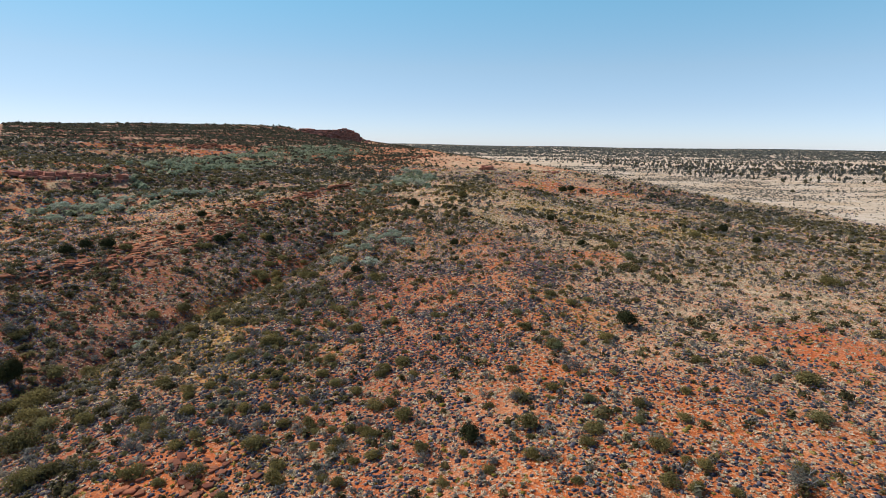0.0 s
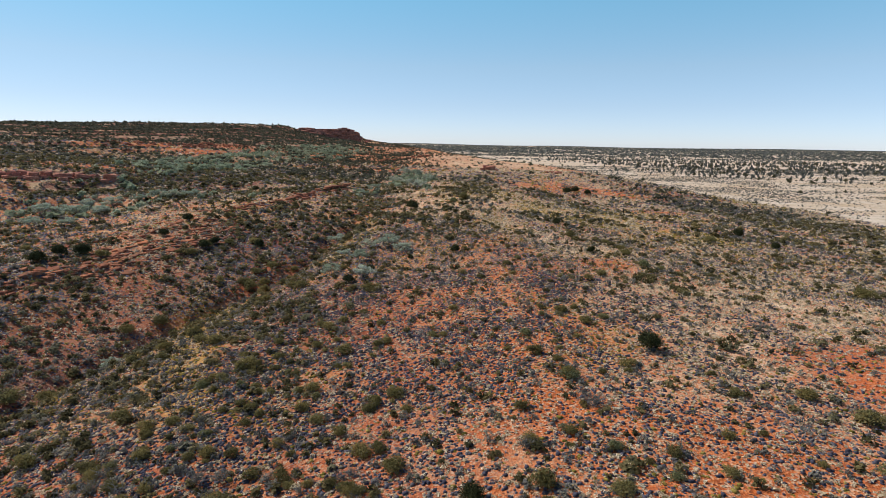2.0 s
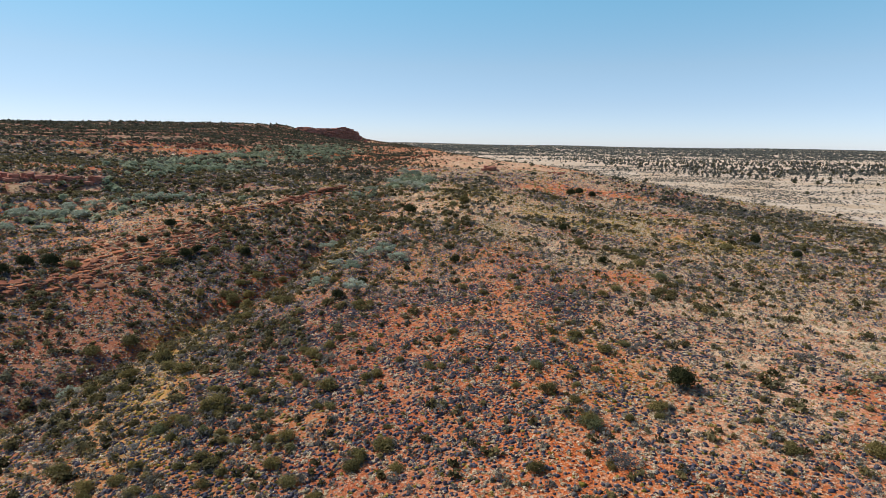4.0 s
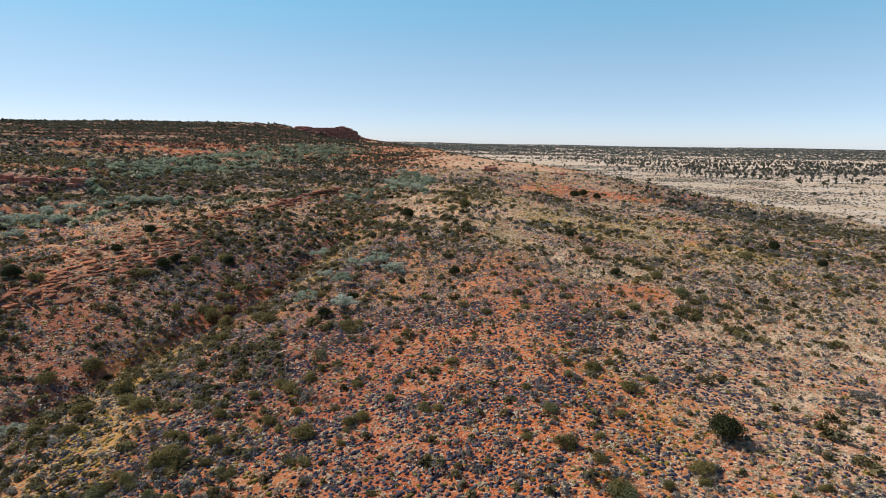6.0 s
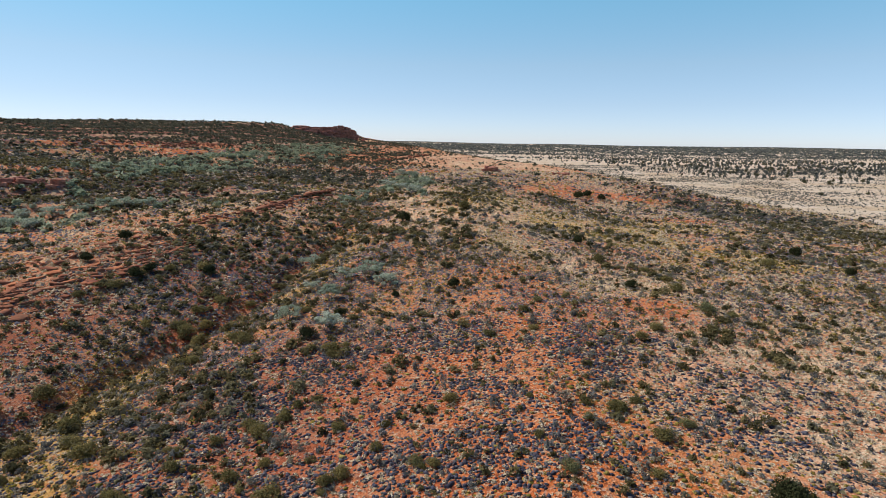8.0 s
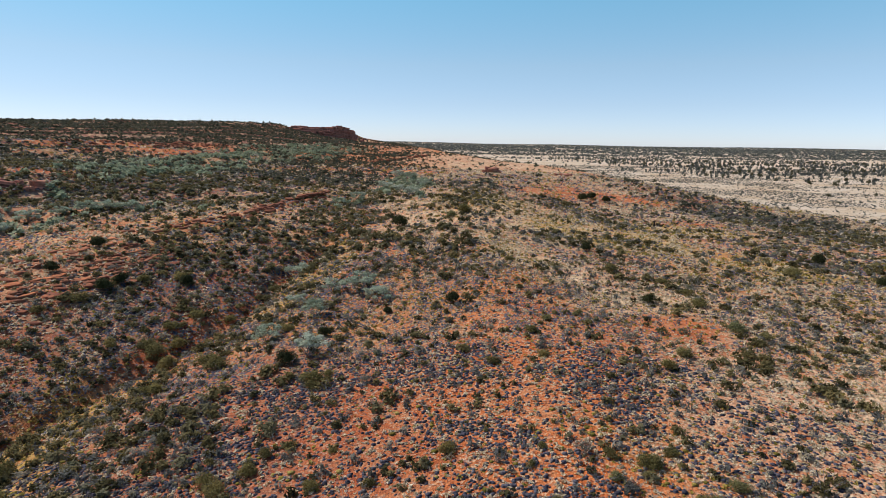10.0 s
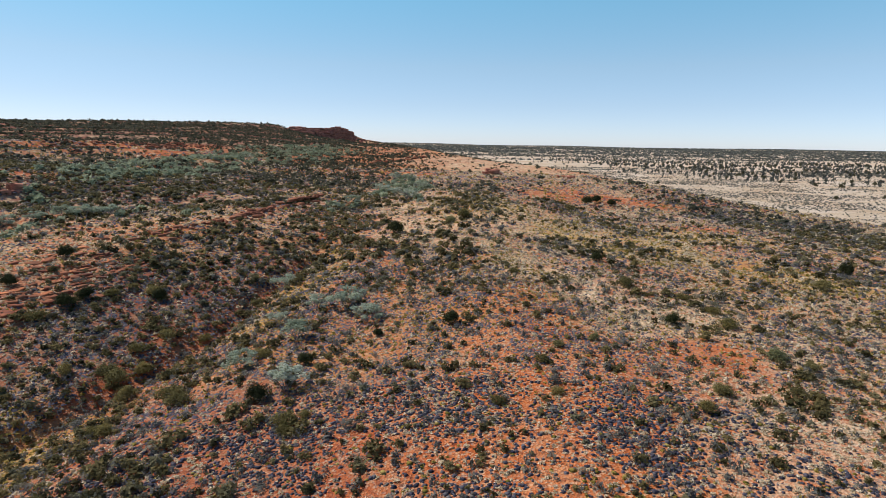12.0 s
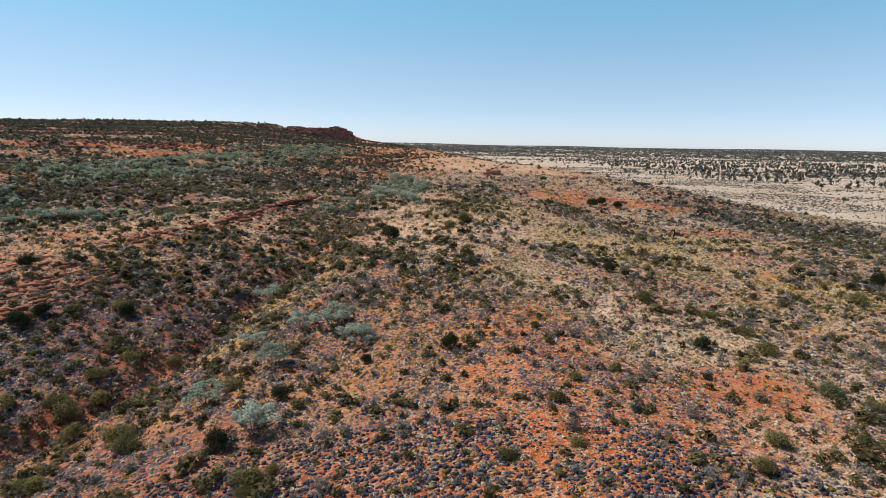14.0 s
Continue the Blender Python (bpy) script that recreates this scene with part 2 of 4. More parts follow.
    purple = any_of(purple, 0.2 * gully, 0.35 * across, 0.5 * band, 0.4 * spot(x, y, -45, 66, 11, 20, 20, 0.5, 0.6, 129))
    scrub = any_of(0.5 * across, spot(x, y, 21, 124, 9, 8, 0, 0.4, 0.7, 122), spot(x, y, 28, 99, 6, 5, 0, 0.4, 0.6, 123), 0.8 * spot(x, y, 61, 119, 11, 8, 20, 0.4, 0.6, 124), 0.8 * spot(x, y, 30, 75, 5, 4, 0, 0.5, 0.6, 125), 0.45 * gully, 0.8 * spot(x, y, -45, 70, 10, 20, 20, 0.5, 0.5, 105), 0.9 * band, 0.75 * spot(x, y, 26, 126, 9, 4, 0, 0.5, 0.7, 95), 0.7 * spot(x, y, 40, 121, 15, 4, -5, 0.5, 0.7, 96), 0.9 * spot(x, y, 6, 165, 5, 26, 0, 0.5, 0.6, 97),
                   0.9 * spot(x, y, 10, 214, 7, 11, 0, 0.5, 0.6, 98), 0.8 * spot(x, y, -45, 330, 42, 90, 0, 0.5, 0.6, 99), 0.5 * spot(x, y, -27, 84, 10, 46, 14, 0.5, 0.6, 25), 0.75 * spot(x, y, -24, 46, 20, 36, 14, 0.5, 0.6, 54), 0.6 * spot(x, y, -4, 122, 9, 22, 0, 0.5, 0.6, 55), 0.6 * spot(x, y, -37, 42, 12, 22, 30, 0.5, 0.5, 26), 0.9 * spot(x, y, -20, 138, 7, 36, 0, 0.5, 0.6, 28),
                   0.9 * spot(x, y, 105, 185, 24, 60, 25, 0.5, 0.8, 29), 0.35 * spot(x, y, 60, 130, 16, 40, 20, 0.5, 0.7, 30), 0.95 * ramp(z, 7, 12) * (1 - 0.8 * red),
                   0.6 * spot(x, y, -64, 150, 30, 16, -10, 0.5, 0.7, 116), 0.75 * spot(x, y, -60, 215, 50, 45, 0, 0.5, 0.6, 31), 0.85 * spot(x, y, -110, 185, 45, 32, 0, 0.5, 0.7, 60), 0.7 * spot(x, y, -130, 235, 40, 26, 0, 0.5, 0.7, 61), 0.9 * spot(x, y, 8, 172, 8, 30, -6, 0.5, 0.5, 32), 0.8 * spot(x, y, 36, 172, 6, 30, 14, 0.5, 0.6, 33))
    sage = any_of(spot(x, y, -86, 230, 15, 62, 2, 0.45, 0.6, 34), spot(x, y, -74, 350, 16, 90, -8, 0.45, 0.6, 35), spot(x, y, -76, 128, 12, 11, 20, 0.5, 0.6, 36),
                  spot(x, y, -62, 146, 12, 4, 0, 0.5, 0.6, 37), spot(x, y, -12, 215, 7, 36, 4, 0.5, 0.5, 38), 0.5 * spot(x, y, -19, 170, 4, 9, 0, 0.5, 0.6, 39))
    lip = ramp(down, 1.0, 2.5) * (1 - ramp(down, 5, 10)) * within * ramp(fbm(x, y, 9, 48), -0.45, 0.1)
    gold = any_of(0.95 * lip, spot(x, y, 50, 164, 17, 8, 10, 0.5, 0.7, 100), 0.9 * spot(x, y, 21, 137, 6, 8, 0, 0.5, 0.7, 101), 0.35 * spot(x, y, 8, 106, 5, 8, 0, 0.5, 0.7, 102), spot(x, y, 82, 111, 12, 4, -20, 0.5, 0.6, 103),
                  0.6 * spot(x, y, 6, 165, 7, 26, 0, 0.5, 0.7, 104), spot(x, y, -26, 66, 3, 19, 18, 0.5, 0.5, 40), 0.35 * spot(x, y, -13, 88, 6, 10, 20, 0.6, 0.6, 41), spot(x, y, 36, 140, 9, 12, 30, 0.5, 0.6, 42), spot(x, y, 12, 170, 7, 16, 0, 0.5, 0.6, 43),
                  spot(x, y, 112, 140, 26, 5, 40, 0.5, 0.6, 44), spot(x, y, 24, 132, 4, 16, 20, 0.5, 0.7, 56), spot(x, y, 52, 158, 14, 5, 20, 0.5, 0.6, 57), 0.2 * spot(x, y, 0, 100, 8, 14, 0, 0.6, 0.8, 58),
                  spot(x, y, 46, 118, 8, 14, 30, 0.6, 0.8, 59), 0.25 * ramp(fbm(x, y, 12, 63), 0.1, 0.5))
    for k, v in (("straw", straw * (1 - 0.8 * red)), ("red", red), ("bench", bench), ("purple", purple * (1 - red)), ("scrub", scrub), ("sage", sage), ("gold", gold), ("ditch", ditch)):
        c[k] = v * up
    return c


GX, GY = np.arange(-650, 650.1, 1.5), np.arange(-60, 790.1, 1.5)
COVER = {k: v.reshape(len(GY), len(GX)) for k, v in cover_of(*[a.ravel() for a in np.meshgrid(GX, GY)]).items()}


def cover(x, y):
    """The shares at places, read from a grid over the land near the flight."""
    u, v = np.clip((x - GX[0]) / 1.5, 0, len(GX) - 1.001), np.clip((y - GY[0]) / 1.5, 0, len(GY) - 1.001)
    i, j = u.astype(int), v.astype(int)
    u, v = u - i, v - j
    c = {k: (a[j, i] * (1 - u) + a[j, i + 1] * u) * (1 - v) + (a[j + 1, i] * (1 - u) + a[j + 1, i + 1] * u) * v for k, a in COVER.items() if k not in ("wood", "grove")}
    beyond = (y > GY[-1]) | (np.abs(x) > 649) | (y < GY[0])
    if beyond.any():
        up = ramp(relief(x[beyond], y[beyond]), PLAIN + 0.05, PLAIN + 1.1)
        for k in c:
            c[k][beyond] = up * c[k][beyond]
        c["up"][beyond] = up
    c["wood"] = (1 - c["up"]) * ramp(np.hypot(x, y) + 60 * fbm(x, y, 150, 66) - 0.15 * x, 760, 900)
    c["grove"] = (1 - c["up"]) * ramp(x, 120, 260) * ramp(y + 25 * fbm(x, y, 60, 67), 395, 450)
    return c


# ---- materials ----
def material(name, rough=0.85):
    m = bpy.data.materials.new(name)
    m.use_nodes = True
    t = m.node_tree
    b = t.nodes["Principled BSDF"]
    b.inputs["Roughness"].default_value = rough
    b.inputs["Specular IOR Level"].default_value = 0.06
    return m, t, b


def node(t, kind, **given):
    n = t.nodes.new(kind)
    for k, v in given.items():
        n.inputs[k.replace("_", " ")].default_value = v
    return n


def ramp_node(t, source, stops):
    n = t.nodes.new("ShaderNodeValToRGB")
    e = n.color_ramp.elements
    while len(e) < len(stops):
        e.new(0.5)
    for i, (p, col) in enumerate(stops):
        e[i].position, e[i].color = p, (*col, 1)
    t.links.new(source, n.inputs[0])
    return n.outputs[0]


def mix(t, fac, a, b, how="MIX"):
    n = t.nodes.new("ShaderNodeMix")
    n.data_type, n.blend_type = "RGBA", how
    for sock, v in ((n.inputs[0], fac), (n.inputs[6], a), (n.inputs[7], b)):
        if isinstance(v, (int, float)):
            sock.default_value = v
        elif isinstance(v, tuple):
            sock.default_value = (*v, 1)
        else:
            t.links.new(v, sock)
    return n.outputs[2]


def math_node(t, how, a, b):
    n = t.nodes.new("ShaderNodeMath")
    n.operation, n.use_clamp = how, True
    for sock, v in ((n.inputs[0], a), (n.inputs[1], b)):
        if isinstance(v, (int, float)):
            sock.default_value = v
        else:
            t.links.new(v, sock)
    return n.outputs[0]


def attribute(t, name):
    n = t.nodes.new("ShaderNodeAttribute")
    n.attribute_name = name
    return n.outputs["Fac"]


def noise_node(t, where, size, detail=4.0, rough=0.6):
    n = node(t, "ShaderNodeTexNoise", Scale=1 / size, Detail=detail, Roughness=rough)
    t.links.new(where, n.inputs["Vector"])
    return n.outputs["Fac"]


def soil_material():
    m, t, b = material("stony_red_soil", 0.95)
    where = t.nodes.new("ShaderNodeNewGeometry").outputs["Position"]
    small, wide, fine = noise_node(t, where, 0.5), noise_node(t, where, 6.0, 5), noise_node(t, where, 0.08, 3)
    soil = ramp_node(t, wide, [(0.3, (0.45, 0.10, 0.032)), (0.5, (0.61, 0.17, 0.05)), (0.7, (0.60, 0.23, 0.10))])
    soil = mix(t, ramp_node(t, fine, [(0.35, (0, 0, 0)), (0.65, (0.6, 0.6, 0.6))]), soil, (0.30, 0.075, 0.032))
    cell = node(t, "ShaderNodeTexVoronoi", Scale=7.0)
    t.links.new(where, cell.inputs["Vector"])
    split = t.nodes.new("ShaderNodeSeparateColor")
    t.links.new(cell.outputs["Color"], split.inputs[0])
    pebble = ramp_node(t, split.outputs[0], [(0.08, (0.09, 0.03, 0.02)), (0.3, (0.34, 0.075, 0.02)), (0.55, (0.46, 0.125, 0.035)), (0.72, (0.50, 0.22, 0.10)), (0.86, (0.54, 0.36, 0.24)), (1.0, (0.24, 0.17, 0.15))])
    soil = mix(t, ramp_node(t, small, [(0.36, (0.25, 0.25, 0.25)), (0.56, (0.95, 0.95, 0.95))]), soil, pebble)
    dark = mix(t, ramp_node(t, small, [(0.35, (0, 0, 0)), (0.65, (1, 1, 1))]), (0.10, 0.04, 0.04), (0.22, 0.085, 0.07))
    soil = mix(t, math_node(t, "MULTIPLY", attribute(t, "purple"), 0.9), soil, dark)
    litter = mix(t, ramp_node(t, noise_node(t, where, 0.3, 5, 0.7), [(0.35, (0, 0, 0)), (0.65, (1, 1, 1))]), (0.54, 0.37, 0.22), (0.76, 0.63, 0.46))
    broken = ramp_node(t, noise_node(t, where, 1.6, 6, 0.72), [(0.38, (0.12, 0.12, 0.12)), (0.58, (0.95, 0.95, 0.95))])
    soil = mix(t, math_node(t, "MULTIPLY", attribute(t, "straw"), broken), soil, litter)
    soil = mix(t, math_node(t, "MULTIPLY", math_node(t, "MULTIPLY", attribute(t, "gold"), ramp_node(t, noise_node(t, where, 1.2, 4, 0.7), [(0.35, (0.1, 0.1, 0.1)), (0.55, (0.9, 0.9, 0.9))])), 0.7), soil, (0.47, 0.33, 0.09))
    bare = mix(t, noise_node(t, where, 1.5), (0.52, 0.115, 0.035), (0.42, 0.12, 0.05))
    soil = mix(t, math_node(t, "MULTIPLY", attribute(t, "red"), 0.55), soil, bare)
    # patches of dry stubble, leaf litter and bare red earth, a few paces across
    stubble = ramp_node(t, noise_node(t, where, 3.2, 7, 0.7), [(0.5, (0, 0, 0)), (0.62, (0.75, 0.75, 0.75))])
    soil = mix(t, math_node(t, "MULTIPLY", stubble, attribute(t, "patchy")), soil, mix(t, noise_node(t, where, 11.0, 3), (0.50, 0.29, 0.13), (0.58, 0.44, 0.28)))
    mould = ramp_node(t, noise_node(t, where, 2.3, 7, 0.75), [(0.36, (0.8, 0.8, 0.8)), (0.47, (0, 0, 0))])
    soil = mix(t, math_node(t, "MULTIPLY", mould, attribute(t, "patchy")), soil, (0.13, 0.062, 0.05))
    pale = mix(t, ramp_node(t, noise_node(t, where, 25.0, 6), [(0.36, (0, 0, 0)), (0.62, (1, 1, 1))]), (0.50, 0.37, 0.25), (0.60, 0.50, 0.40))
    pale = mix(t, ramp_node(t, noise_node(t, where, 3.0, 5, 0.7), [(0.45, (0, 0, 0)), (0.7, (0.7, 0.7, 0.7))]), pale, (0.30, 0.24, 0.16))
    soil = mix(t, attribute(t, "plain"), soil, pale)
    t.links.new(soil, b.inputs["Base Color"])
    bump = node(t, "ShaderNodeBump", Strength=1.0, Distance=0.12)
    t.links.new(math_node(t, "ADD", math_node(t, "MULTIPLY", cell.outputs["Distance"], 0.6), math_node(t, "MULTIPLY", small, 0.5)), bump.inputs["Height"])
    t.links.new(bump.outputs[0], b.inputs["Normal"])
    return m


def plant_material(name, stops, rough=0.7, by="island", shift=0.35, thin=0.42):
    """Foliage that varies from plant to plant and, less, from leaf to leaf."""
    m, t, b = material(name, rough)
    leaf = t.nodes.new("ShaderNodeNewGeometry").outputs["Random Per Island"]
    if by == "object":
        whole = t.nodes.new("ShaderNodeObjectInfo").outputs["Random"]
    elif by == "tone":
        whole = attribute(t, "tone")
    else:
        whole = leaf
    col = ramp_node(t, whole, stops)
    if by != "island":
        col = mix(t, ramp_node(t, leaf, [(0.0, (0, 0, 0)), (1.0, (shift, shift, shift))]), col, mix(t, 0.5, col, (0.34, 0.33, 0.16)))
    spot_where = t.nodes.new("ShaderNodeNewGeometry").outputs["Position"]
    speck = ramp_node(t, noise_node(t, spot_where, 0.09, 3, 0.75), [(0.36, (0.66, 0.66, 0.66)), (0.64, (1.34, 1.31, 1.26))])
    col = mix(t, 1.0, col, speck, "MULTIPLY")
    t.links.new(col, b.inputs["Base Color"])
    if thin:
        # light that comes through thin leaves and blades
        glow = t.nodes.new("ShaderNodeBsdfTranslucent")
        t.links.new(col, glow.inputs["Color"])
        both = t.nodes.new("ShaderNodeMixShader")
        both.inputs[0].default_value = thin
        t.links.new(b.outputs[0], both.inputs[1])
        t.links.new(glow.outputs[0], both.inputs[2])
        t.links.new(both.outputs[0], t.nodes["Material Output"].inputs["Surface"])
    return m


def rock_material(name, a, b_col, c_col, stretch=5.0):
    m, t, b = material(name, 0.9)
    geo = t.nodes.new("ShaderNodeNewGeometry")
    mapping = t.nodes.new("ShaderNodeMapping")
    mapping.inputs["Scale"].default_value = (1, 1, stretch)
    t.links.new(geo.outputs["Position"], mapping.inputs["Vector"])
    bands = noise_node(t, mapping.outputs[0], 2.2, 6, 0.65)
    col = ramp_node(t, bands, [(0.3, a), (0.5, b_col), (0.7, c_col)])
    stain = ramp_node(t, noise_node(t, geo.outputs["Position"], 1.1, 5, 0.7), [(0.44, (0, 0, 0)), (0.64, (0.85, 0.85, 0.85))])
    col = mix(t, stain, col, (0.085, 0.042, 0.036))
    one = t.nodes.new("ShaderNodeObjectInfo").outputs["Random"]
    col = mix(t, math_node(t, "MULTIPLY", one, 0.3), col, (0.44, 0.21, 0.11))
    t.links.new(col, b.inputs["Base Color"])
    bump = node(t, "ShaderNodeBump", Strength=0.8, Distance=0.12)
    t.links.new(bands, bump.inputs["Height"])
    t.links.new(bump.outputs[0], b.inputs["Normal"])
    return m


SOIL = soil_material()
CUSHION = plant_material("grey_cushion", [(0.0, (0.06, 0.058, 0.084)), (0.45, (0.112, 0.109, 0.15)), (0.8, (0.18, 0.175, 0.215)), (0.93, (0.23, 0.205, 0.18)), (1.0, (0.22, 0.19, 0.09))])
GOLD = plant_material("yellow_green_tuft", [(0.0, (0.16, 0.14, 0.03)), (0.5, (0.32, 0.25, 0.06)), (1.0, (0.50, 0.38, 0.13))])
STRAW = plant_material("dry_straw", [(0.0, (0.42, 0.32, 0.19)), (0.5, (0.62, 0.52, 0.37)), (1.0, (0.74, 0.66, 0.53))])
OLIVE = plant_material("olive_leaves", [(0.0, (0.11, 0.094, 0.038)), (0.4, (0.16, 0.138, 0.052)), (0.75, (0.24, 0.19, 0.07)), (1.0, (0.16, 0.175, 0.09))], by="object", thin=0.5)
BUSH = plant_material("dark_leaves", [(0.0, (0.024, 0.03, 0.012)), (1.0, (0.04, 0.046, 0.017))], by="object", shift=0.12, thin=0.2)
OLIVE_FAR = plant_material("olive_scrub", [(0.0, (0.034, 0.031, 0.015)), (0.3, (0.08, 0.066, 0.03)), (0.75, (0.19, 0.15, 0.065)), (1.0, (0.15, 0.15, 0.11))], by="tone")
HILL = plant_material("hill_leaves", [(0.0, (0.036, 0.041, 0.032)), (0.5, (0.064, 0.067, 0.05)), (0.85, (0.105, 0.094, 0.066)), (1.0, (0.10, 0.112, 0.10))], by="tone", shift=0.25)
GREYGREEN = plant_material("grey_green_scrub", [(0.0, (0.072, 0.074, 0.078)), (0.4, (0.135, 0.136, 0.142)), (0.8, (0.20, 0.198, 0.19)), (1.0, (0.32, 0.275, 0.205))], by="tone")
SAGE = plant_material("silver_leaves", [(0.0, (0.27, 0.33, 0.25)), (0.5, (0.37, 0.43, 0.34)), (1.0, (0.44, 0.49, 0.41))], by="object", shift=0.2)
SAGE_FAR = plant_material("silver_scrub", [(0.0, (0.19, 0.23, 0.15)), (0.5, (0.27, 0.32, 0.22)), (1.0, (0.36, 0.40, 0.29))], by="tone", shift=0.2)
OAK = plant_material("desert_oak_needles", [(0.0, (0.035, 0.038, 0.025)), (0.5, (0.055, 0.056, 0.036)), (1.0, (0.085, 0.08, 0.05))], by="object")
# leaves of the distant trees, with a slight blue distance haze painted into their colour
OAK_HAZED = plant_material("far_wood", [(0.0, (0.05, 0.06, 0.07)), (0.5, (0.085, 0.097, 0.105)), (1.0, (0.14, 0.148, 0.148))], by="tone")
BARK = plant_material("grey_bark", [(0.0, (0.10, 0.085, 0.075)), (1.0, (0.18, 0.16, 0.14))], thin=0)
TWIG = plant_material("bleached_twigs", [(0.0, (0.13, 0.125, 0.13)), (1.0, (0.30, 0.29, 0.29))], thin=0)
CHAR = plant_material("charred_wood", [(0.0, (0.02, 0.018, 0.016)), (1.0, (0.04, 0.036, 0.033))], thin=0)
ROCK = rock_material("red_sandstone", (0.10, 0.036, 0.028), (0.25, 0.082, 0.048), (0.42, 0.17, 0.09), 3.0)
LEDGE = rock_material("orange_sandstone", (0.24, 0.075, 0.04), (0.48, 0.155, 0.068), (0.60, 0.25, 0.12), 3.0)
CLIFF = rock_material("cliff_sandstone", (0.22, 0.08, 0.065), (0.42, 0.165, 0.125), (0.54, 0.28, 0.21), 4.0)
STONE = plant_material("loose_stones", [(0.0, (0.17, 0.05, 0.03)), (0.4, (0.40, 0.11, 0.035)), (0.75, (0.50, 0.20, 0.09)), (1.0, (0.27, 0.14, 0.11))], thin=0)

# ---- the ground ----
verts, quads = ground_grid()
me = mesh_from("ground", verts, quads)
me.polygons.foreach_set("use_smooth", np.ones(len(quads), dtype=bool))
here = cover(verts[:, 0], verts[:, 1])
for key in ("straw", "red", "purple", "gold"):
    me.attributes.new(key, "FLOAT", "POINT").data.foreach_set("value", np.asarray(here[key], np.float32))
me.attributes.new("patchy", "FLOAT", "POINT").data.foreach_set("value", np.asarray(0.2 + 0.8 * ramp(near(verts[:, 0], verts[:, 1]), 48, 85), np.float32))
me.attributes.new("plain", "FLOAT", "POINT").data.foreach_set("value", np.asarray(1 - here["up"], np.float32))
me.materials.append(SOIL)
ground = tagged(new("ground", me), "red stony desert ground running out to a pale grassy plain", "ground", kind="structure")

# ---- shapes ----
rng = np.random.default_rng(7)


def unit(v):
    return v / np.maximum(np.linalg.norm(v, axis=-1, keepdims=True), 1e-9)


def cushion_shape(rows, around, spiky=0.2):
    """A low spiky dome of unit width, one connected island."""
    vs, fs = [], []
    for r in range(rows):
        a = r / rows * math.pi / 2
        for k in range(around):
            b = (k + 0.5 * (r % 2)) / around * 2 * math.pi
            q = 0.5 * rng.uniform(0.97 - spiky, 0.97 + spiky)
            vs.append((q * math.cos(a) * math.cos(b), q * math.cos(a) * math.sin(b), 0.72 * q * math.sin(a) - 0.04))
    vs.append((0, 0, 0.36))
    for r in range(rows - 1):
        for k in range(around):
            a, b = r * around + k, r * around + (k + 1) % around
            fs += [(a, b, b + around), (a, b + around, a + around)]
    top = (rows - 1) * around
    fs += [(top + k, top + (k + 1) % around, len(vs) - 1) for k in range(around)]
    return np.array(vs), np.array(fs)


def leafy_shape(leaves, lobes, leaf, tall=0.8, open_=0.25, upright=0.0, skirt=0.0):
    """Loose leaves in several lobes: a crown of unit width, its foot at z = 0."""
    c = unit(rng.normal(size=(lobes, 3))) * rng.uniform(0.12, 0.34, (lobes, 1))
    c[:, 2] = np.abs(c[:, 2]) * 1.1
    c[0] = (0, 0, 0.12)
    r = rng.uniform(0.16, 0.27, lobes)
    i = rng.integers(0, lobes, leaves)
    out = unit(rng.normal(size=(leaves, 3)))
    out[:, 2] = np.where(out[:, 2] < -0.35 + skirt, -out[:, 2], out[:, 2])
    p = c[i] + out * (r[i] * rng.uniform(open_, 1.0, leaves) ** 0.5)[:, None]
    nrm = unit(out + (0, 0, 0.35) + rng.normal(size=(leaves, 3)) * 0.38)
    u = unit(np.cross(nrm, rng.normal(size=(leaves, 3)) + np.array([0, 0, 3.0 * upright])))
    v = np.cross(nrm, u)
    if upright:
        u, v = v, u
    size = (leaf * rng.uniform(0.6, 1.3, leaves))[:, None]
    long = 1.0 + 1.2 * upright
    tri = np.stack([p - u * size * 0.5 / long, p + u * size * 0.5 / long, p + v * size * long], 1)
    tri[..., 2] = (tri[..., 2] + 0.16) * tall
    tri[..., 2] = np.maximum(tri[..., 2], 0.02)
    return tri.reshape(-1, 3), np.arange(leaves * 3).reshape(-1, 3)


